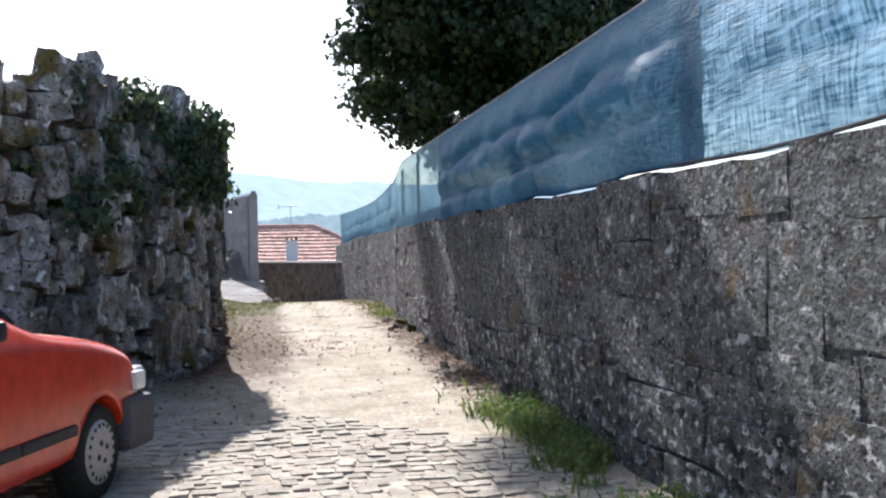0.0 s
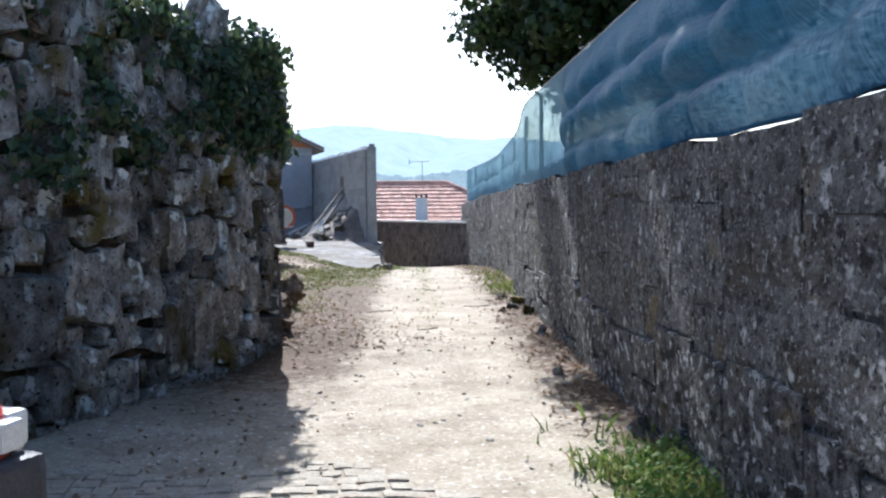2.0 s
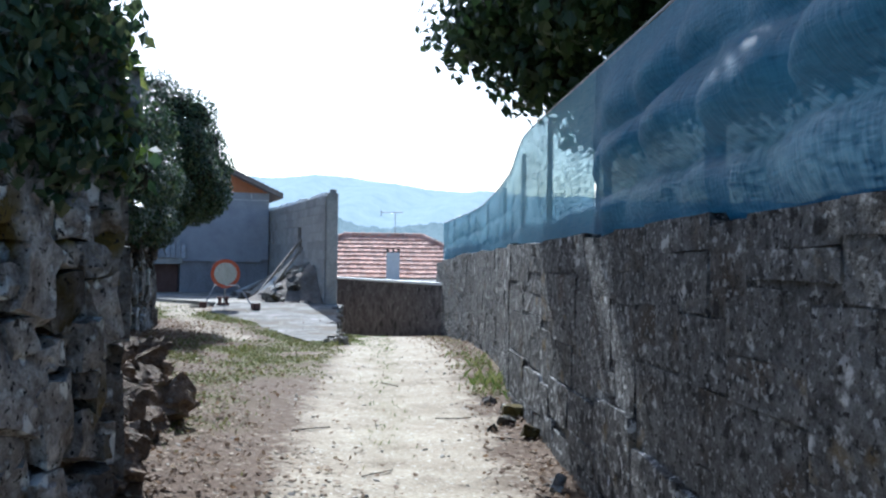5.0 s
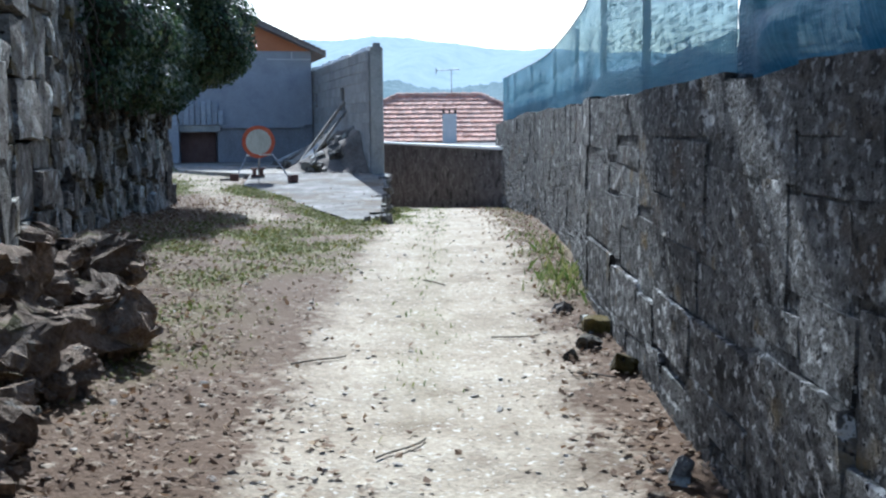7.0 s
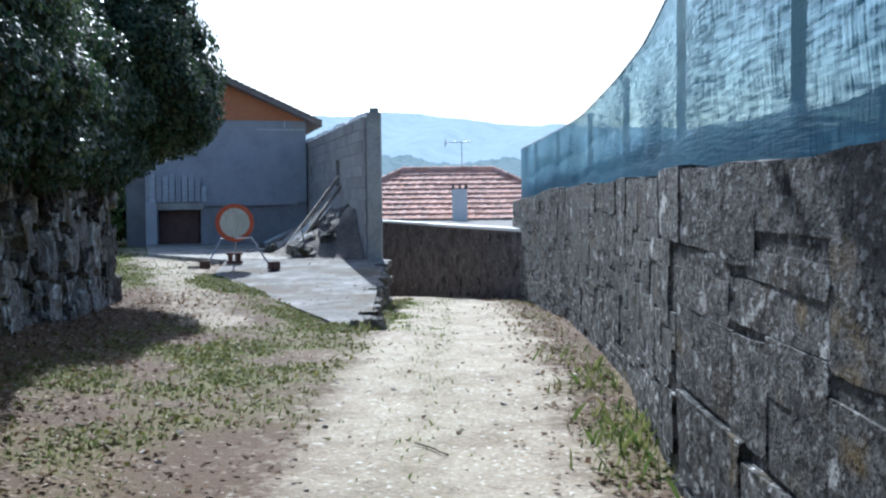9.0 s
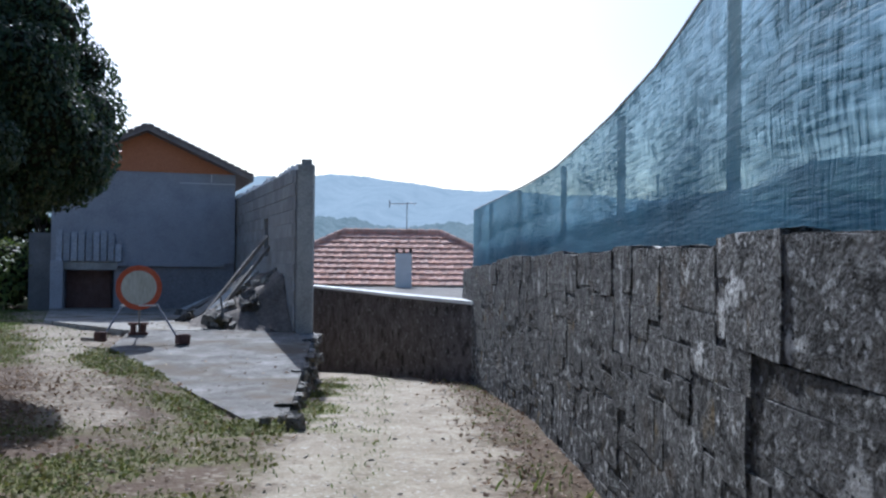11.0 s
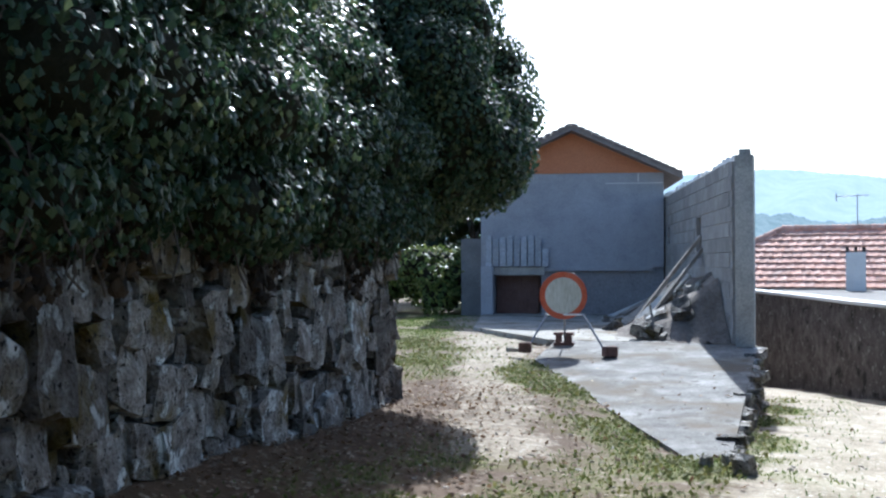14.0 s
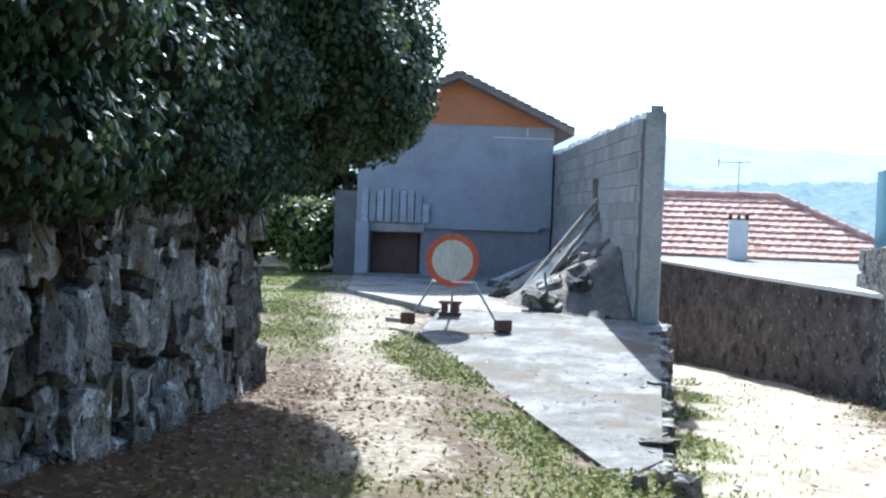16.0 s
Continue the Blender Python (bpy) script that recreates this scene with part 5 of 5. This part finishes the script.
under(creeper, "stem_tangle", link_mesh("creeper_stem_tangle", bm, M_BARK), "dry upright stems")["kind"] = "stuff"
p = np.stack([np.full(240, -0.45) + rng.normal(0, 0.07, 240), 12.35 + rng.normal(0, 0.09, 240), rng.uniform(2.0, 2.75, 240)], 1)
under(creeper, "fern", leaf_mesh("fern_fronds", p, np.tile([0.6, 0.5, 0.3], (240, 1)), 0.11, M_BUSH, 0.9, 8), "yellow-green fern fronds")
tagged(creeper, "sparse creeper and dry stems topping the stone wall", "creeper")


def tree(name, base, top, crown, n, size, mat, label, seed, trunk_r=0.2, core=0.6, limbs=14):
    r = random.Random(seed)
    root = empty(name, base)
    bm = bmesh.new()
    base, top = Vector(base), Vector(top)
    prev, steps = base - Vector((0, 0, 0.2)), 7
    for k in range(1, steps + 1):
        q = base.lerp(top, k / steps) + Vector((r.uniform(-0.08, 0.08), r.uniform(-0.08, 0.08), 0))
        tube(bm, prev, q, trunk_r * (1 - 0.7 * (k - 1) / steps), trunk_r * (1 - 0.7 * k / steps), 12)
        prev = q
    under(root, "trunk", link_mesh("trunk", bm, M_BARK, True))
    clumps = []
    for k in range(limbs * 5):
        mass = crown[k % len(crown)]
        cx, cr = Vector(mass[:3]), Vector(mass[3:])
        u = Vector((r.gauss(0, 1), r.gauss(0, 1), r.gauss(0, 1))).normalized() * r.uniform(0.45, 0.95)
        s = r.uniform(0.13, 0.26)
        clumps.append((cx.x + u.x * cr.x, cx.y + u.y * cr.y, cx.z + u.z * cr.z, cr.x * s, cr.y * s, cr.z * s * 0.8))
    for k in range(limbs):
        bm = bmesh.new()
        a = base.lerp(top, r.uniform(0.55, 0.98))
        c = clumps[k * 5]
        e = Vector(c[:3])
        mid = a.lerp(e, 0.5) + Vector((r.uniform(-0.2, 0.2), r.uniform(-0.2, 0.2), r.uniform(-0.05, 0.25)))
        tube(bm, a, mid, trunk_r * 0.32, trunk_r * 0.2, 8)
        tube(bm, mid, e, trunk_r * 0.2, trunk_r * 0.06, 8)
        under(root, "limb", link_mesh("limb", bm, M_BARK, True))
    p, nn_ = clump_points(clumps, n, seed, 0.35, 1.15)
    under(root, "crown", leaf_mesh("crown", p, nn_ + np.array([0, 0, 0.3]), size, mat, 0.6, seed + 1))
    # added dark bodies: the crown's inner shade as shape and colour
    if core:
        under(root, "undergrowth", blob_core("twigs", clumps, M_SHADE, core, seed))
    return tagged(root, label, "tree")


tree("tree", (4.6, 16.8, 0.2), (3.9, 16.5, 8.0), [(3.9, 16.2, 5.4, 2.7, 3.3, 2.7), (3.95, 16.2, 5.3, 2.6, 3.0, 2.5), (3.1, 16.4, 9.6, 3.2, 3.5, 2.9)], 180000, 0.12, M_DARKLEAF, "dark broadleaf tree standing behind the shade netting", 41, 0.14, 0.5, 44)
tree("tree", (-8.7, 43, 0.5), (-8.6, 43, 2.6), [(-8.6, 43, 2.6, 2.6, 1.8, 2.3)], 16000, 0.2, M_DARKLEAF, "small dark tree beyond the grassy path", 44, 0.12, 0.6, 8)


def bush(at, size, n, mat, label, seed, leaf=0.1):
    r = random.Random(seed)
    clumps = [(at[0] + r.gauss(0, 0.4) * size, at[1] + r.gauss(0, 0.4) * size, at[2] + size * (0.35 + 0.55 * r.random()), size * r.uniform(0.25, 0.42), size * r.uniform(0.25, 0.42), size * r.uniform(0.22, 0.35)) for _ in range(12)]
    root = empty("bush", at)
    p, n_ = clump_points(clumps, n, seed, 0.5, 1.15)
    under(root, "leaves", leaf_mesh("bush_leaves", p, n_ + np.array([0, 0, 0.4]), leaf, mat, 0.6, seed))
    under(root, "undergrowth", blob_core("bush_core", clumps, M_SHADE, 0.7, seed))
    return tagged(root, label, "bush", group="garden bushes")


bush((-7.4, 36.5, gz(-7.4, 36.5) - 0.1), 1.35, 6000, M_BUSH, "sunlit green garden bush beside the grassy path", 51)
bush((-8.6, 37.2, gz(-8.6, 37.2) - 0.1), 1.1, 4000, M_BUSH, "sunlit green garden bush beside the grassy path", 52)
bush((-6.6, 38.0, gz(-6.6, 38.0) - 0.1), 1.5, 4000, M_DARKLEAF, "dark green shrub beside the lean-to", 53)

# bank rocks at the foot of the left wall
for k in range(130):
    y = 12.5 + r.random() * 4.2
    x = float(np.interp(y, [12.4, 13.4, 15.2, 17], [-0.45, -0.6, -0.7, -1.25])) - r.random() ** 1.5 * 0.75
    size = 0.1 + 0.3 * r.random() ** 2.2
    st = new("bank_rock", BANK_ROCKS[k % 6])
    lift = 0.42 * min(1.0, max(0.0, (-0.45 - x) * 1.3))
    st.matrix_world = Matrix.Translation((x, y, gz(x, y) + size * 0.1 + lift * r.random())) @ pose(0, 0, 0, r.uniform(-25, 25), r.uniform(-25, 25), r.uniform(0, 360)) @ Matrix.Diagonal((size, size * r.uniform(0.6, 0.95), size * r.uniform(0.45, 0.75), 1))
    tagged(st, "dark earthy rock fallen at the wall's foot", "rock", group="rocks on the bank")
for k, (x, y, size) in enumerate(((2.2, 15.9, 0.2), (2.1, 15.5, 0.14), (2.22, 14.9, 0.17), (2.05, 16.5, 0.13), (1.95, 15.2, 0.09), (2.15, 13.2, 0.13), (2.2, 9.0, 0.16), (2.0, 11.0, 0.1), (0.42, 23.0, 0.2), (0.3, 23.3, 0.16), (0.15, 23.1, 0.14))):
    st = new("lane_rock", ROCKS[k % 6])
    st.matrix_world = Matrix.Translation((x, y, gz(x, y) + size * 0.15)) @ pose(0, 0, 0, 12 * k, 9 * k, 47 * k) @ Matrix.Diagonal((size, size * 0.8, size * 0.6, 1))
    tagged(st, "grey rock lying at the lane's edge", "rock", group="rocks by the lane")


# ---------------------------------------------------------------- grass, weeds, litter, pebbles
def scatter(n, x0, x1, y0, y1, weight, seed, off_slab=True):
    q = np.random.default_rng(seed)
    x, y = q.uniform(x0, x1, n), q.uniform(y0, y1, n)
    keep = q.random(n) < weight(x, y)
    d = poly_dist(x, y, LEFT_WALL)
    keep &= ~((d < 0.02) & (y > 6) & (y < 24.5)) & (x < np.interp(y, [-6, 17.2, 19.5, 23.5, 29.5], [2.34, 2.34, 2.48, 2.52, 2.26]))
    if off_slab:
        keep &= ~inside(x, y, RAMP) & ~inside(x, y, COURT)
    return x[keep], y[keep]


def blades(name, x, y, height, mat, seed, lean=0.5):
    q = np.random.default_rng(seed)
    n = len(x)
    z = ground_z(x, y)
    a = q.uniform(0, 2 * np.pi, n)
    h = height(x, y) * q.uniform(0.5, 1.3, n)
    w = 0.004 + 0.05 * h
    dx, dy = np.cos(a), np.sin(a)
    bx, by = q.normal(0, lean, n) * h, q.normal(0, lean, n) * h
    p0 = np.stack([x - dx * w, y - dy * w, z - 0.01], 1)
    p1 = np.stack([x + dx * w, y + dy * w, z - 0.01], 1)
    p2 = np.stack([x + bx * 0.4 + dx * w * 0.7, y + by * 0.4 + dy * w * 0.7, z + h * 0.6], 1)
    p3 = np.stack([x + bx, y + by, z + h], 1)
    vs = np.stack([p0, p1, p2, p3], 1).reshape(-1, 3)
    k = np.arange(n) * 4
    fs = np.concatenate([np.stack([k, k + 1, k + 2], 1), np.stack([k, k + 2, k + 3], 1)])
    return new(name, mesh_from(name, vs.tolist(), fs.tolist(), mat))


M_GRASS = leaf_material("grass_blade", (0.08, 0.13, 0.03), (0.15, 0.2, 0.05), (0.3, 0.29, 0.11), 0.6)
M_WEED = leaf_material("weed_leaf", (0.05, 0.11, 0.02), (0.1, 0.175, 0.035), (0.2, 0.24, 0.065), 0.8)
M_LITTER = leaf_material("dry_leaf", (0.12, 0.07, 0.04), (0.25, 0.165, 0.1), (0.45, 0.37, 0.27), 0.8)
x, y = scatter(420000, -7, 2.4, 3, 36, lambda x, y: grass_amount(x, y) ** 1.2 * 0.75, 61)
ob = blades("grass", x, y, lambda x, y: np.where((x > 1.6) & (y > 15.5) & (y < 21), 0.1, np.where((x > 1.5) & (y < 10), 0.11, 0.03)), M_GRASS, 62, 0.45)
tagged(ob, "short yellow-green grass on the verges and the fork", "grass", kind="stuff")
x, y = scatter(330000, -6, 2.4, 3, 30, lambda x, y: np.clip(grass_amount(x, y) ** 1.3 * np.where((x > 1.5) & (y < 10), 0.8, np.where((np.abs(x - 1.05) < 0.5) & (y > 13), 0.0, 0.7)), 0, 1), 63)
verge = (x > 1.5) & (y < 10)
hgt = np.where((x > 1.5) & (y < 10), rng.uniform(0.0, 0.15, len(x)), rng.uniform(0.0, 0.045, len(x)))
pts = np.stack([x, y, ground_z(x, y) + hgt], 1)
M_FORKWEED = leaf_material("dry_weed_leaf", (0.1, 0.115, 0.03), (0.17, 0.175, 0.05), (0.29, 0.26, 0.1), 0.8)
for mask, mat, text in ((verge, M_WEED, "lush low green weeds at the granite wall's foot"), (~verge, M_FORKWEED, "low yellow-green weeds round the fork")):
    ob = new("weeds", leaf_mesh("weeds", pts[mask], np.tile([0.0, -0.3, 1.0], (int(mask.sum()), 1)), 0.034, mat, 1.2, 64))
    tagged(ob, text, "weeds", kind="stuff")


def litter_weight(x, y):
    d = poly_dist(x, y, LEFT_WALL)
    left = np.exp(-((d - 0.45) / 1.0) ** 2) * sstep(11.5, 13, y)
    right = np.exp(-((x - 2.2) / 0.35) ** 2) * sstep(7.5, 9, y)
    slab = inside(x, y, RAMP) | inside(x, y, COURT)
    return np.clip(left * 0.9 + right * 0.7 + 0.1 * (1 - bare(x, y)) + 0.005, 0, 1) * np.where(slab, 0.12, 1.0)


x, y = scatter(75000, -5, 2.6, 7, 33, litter_weight, 65, False)
pts = np.stack([x, y, np.where(inside(x, y, RAMP), ramp_z(y), np.where(inside(x, y, COURT), 0.634, ground_z(x, y))) + 0.012 + rng.uniform(0, 0.02, len(x))], 1)
ob = new("leaf_litter", leaf_mesh("leaf_litter", pts, np.tile([0.0, 0.0, 1.6], (len(x), 1)), 0.04, M_LITTER, 1.5, 66))
tagged(ob, "dry brown fallen leaves scattered on the ground", "leaves", kind="stuff")
M_PEBBLE = material("pebble", [(0.3, 0.265, 0.22), (0.5, 0.46, 0.4)], scale=9, vary=0, bump=0.4)
PEBBLES = [stone_mesh("pebble", 0.7, 0.14, 80 + k, M_PEBBLE, 1) for k in range(5)]
q = random.Random(71)
pieces = []
for k in range(2600):
    y = q.uniform(8.0, 33)
    x = q.uniform(-3.2, 2.3) if y < 24 else q.uniform(-4, 2.0)
    if float(poly_dist(x, y, LEFT_WALL)) < 0.1 and y < 24.5:
        continue
    on = 0.634 if bool(inside(x, y, COURT)) else float(ramp_z(y)) if bool(inside(x, y, RAMP)) else gz(x, y)
    s = (0.008 + 0.028 * q.random() ** 6) * (0.5 if on == 0.634 or bool(inside(x, y, RAMP)) else 1.0)
    pieces.append((PEBBLES[k % 5], Matrix.Translation((x, y, on + s * 0.08)) @ pose(0, 0, 0, q.uniform(0, 30), q.uniform(0, 30), q.uniform(0, 360)) @ Matrix.Diagonal((s * 1.5, s, s * 0.5, 1))))
ob = joined("pebbles", pieces, M_PEBBLE)
tagged(ob, "small stones scattered over the dirt lane", "pebbles", kind="stuff")
for k in range(5):
    x, y = (1.5, 0.9, 1.9, 1.2, 0.3, 1.7, -0.6, 0.7, 1.3)[k], (15.75, 13.4, 14.8, 17.6, 15.0, 12.2, 16.4, 19.5, 11.3)[k]
    bm = bmesh.new()
    a = (0.3, 1.2, -0.4, 2.0, 0.8)[k]
    L = q.uniform(0.25, 0.6)
    px, py = x, y
    for j in range(4):
        nx_, ny_ = px + math.cos(a) * L / 4, py + math.sin(a) * L / 4 * 0.6
        tube(bm, (px, py, gz(px, py) + 0.012), (nx_, ny_, gz(nx_, ny_) + 0.014), 0.006, 0.004, 6)
        px, py, a = nx_, ny_, a + q.uniform(-0.3, 0.3)
    tagged(part("twig", bm, M_BARK), "thin dry twig lying on the lane", "twig", group="twigs on the lane")

# ---------------------------------------------------------------- wall stones
left_sorted = sorted(left_stones, key=lambda w: (not 9.0 < w[1].y < 24.5, w[1].y % 1.7))
for k, (m, p, z) in enumerate(left_sorted[:300]):
    ob = new("stone", FIELD_STONES[k % 14])
    ob.parent = wall_left
    ob.matrix_world = m
for k, (m, p, z) in enumerate(left_blocks):
    ob = new("block_stone", WALL_BLOCKS[k % 9])
    ob.parent = wall_left
    ob.matrix_world = m
rest = left_sorted[300:]
if rest:
    ob = joined("stones", [(FIELD_STONES[k % 14], m) for k, (m, p, z) in enumerate(rest)], M_FIELDSTONE, False)
    ob.parent = wall_left
    ob["kind"] = "stuff"
right_sorted = sorted(right_stones, key=lambda w: w[1].y if w[1].y > 2 else 100)


def granite_for(k, p, z):
    return LOW_STONES[k % 8] if z < gz(2.0, p.y) + 0.52 else GRANITE_STONES[k % 10]


for k, (m, p, z) in enumerate(right_sorted[:300]):
    ob = new("stone", granite_for(k, p, z))
    ob.parent = wall_right
    ob.matrix_world = m
for low in (True, False):
    ob = joined("stones", [(granite_for(k, p, z), m) for k, (m, p, z) in enumerate(right_sorted[300:]) if (z < gz(2.0, p.y) + 0.52) == low], M_GRANITE_LOW if low else M_GRANITE)
    ob.parent = wall_right
    ob["kind"] = "stuff"

# ---------------------------------------------------------------- cobbles
M_COBBLE = material("granite_sett", [(0.24, 0.205, 0.155), (0.36, 0.315, 0.245), (0.46, 0.41, 0.33)], scale=9, fine=60, bump=0.5, vary=0.2)
SETTS = [stone_mesh("sett", 0.12, 0.05, 100 + k, M_COBBLE, 1) for k in range(8)]
pavement = wall_core("pavement_bed", [(-0.2, 1.0), (-0.2, 7.6)], 1, 0.02, -0.9, -0.6, M_EARTH)
tagged(pavement, "granite sett paving that ends where the dirt lane begins", "pavement", kind="structure")
q = random.Random(91)
setts = []
row_y = 1.5
row = 0
while row_y < 8.5:
    h = q.uniform(0.1, 0.135)
    x = -3.2 + q.uniform(0, 0.1)
    while x < 2.2:
        w = q.uniform(0.09, 0.145)
        yy = row_y + 0.12 * (x + 0.5) * 0.5 + 0.03 * math.sin(x * 3)
        end = 8.25 - 0.25 * (x - 0.5) + 0.25 * math.sin(x * 4) - max(0, x - 1.2) * 1.6
        if yy < end and x < 1.95 - 0.2 * math.sin(yy * 2) and not (float(poly_dist(x, yy, LEFT_WALL)) < 0.15) and q.random() < 0.985:
            m = Matrix.Translation((x, yy, gz(x, yy) - 0.027 + q.uniform(-0.006, 0.008))) @ pose(0, 0, 0, q.uniform(-4, 4), q.uniform(-4, 4), 4 + q.uniform(-6, 6)) @ Matrix.Diagonal((w * 1.0, h * 1.0, 0.07, 1))
            setts.append((m, x, yy))
        x += w + 0.008
    row_y += h + 0.008
    row += 1
near = [s for s in setts if -0.7 < s[1] < 1.5 and 4.9 < s[2] < 7.6]
near = near[:300]
chosen = set(id(s) for s in near)
for k, (m, x, y) in enumerate(near):
    ob = new("sett", SETTS[k % 8])
    ob.parent = pavement
    ob.matrix_world = m
ob = joined("setts", [(SETTS[k % 8], s[0]) for k, s in enumerate(setts) if id(s) not in chosen], M_COBBLE)
ob.parent = pavement
ob["kind"] = "stuff"
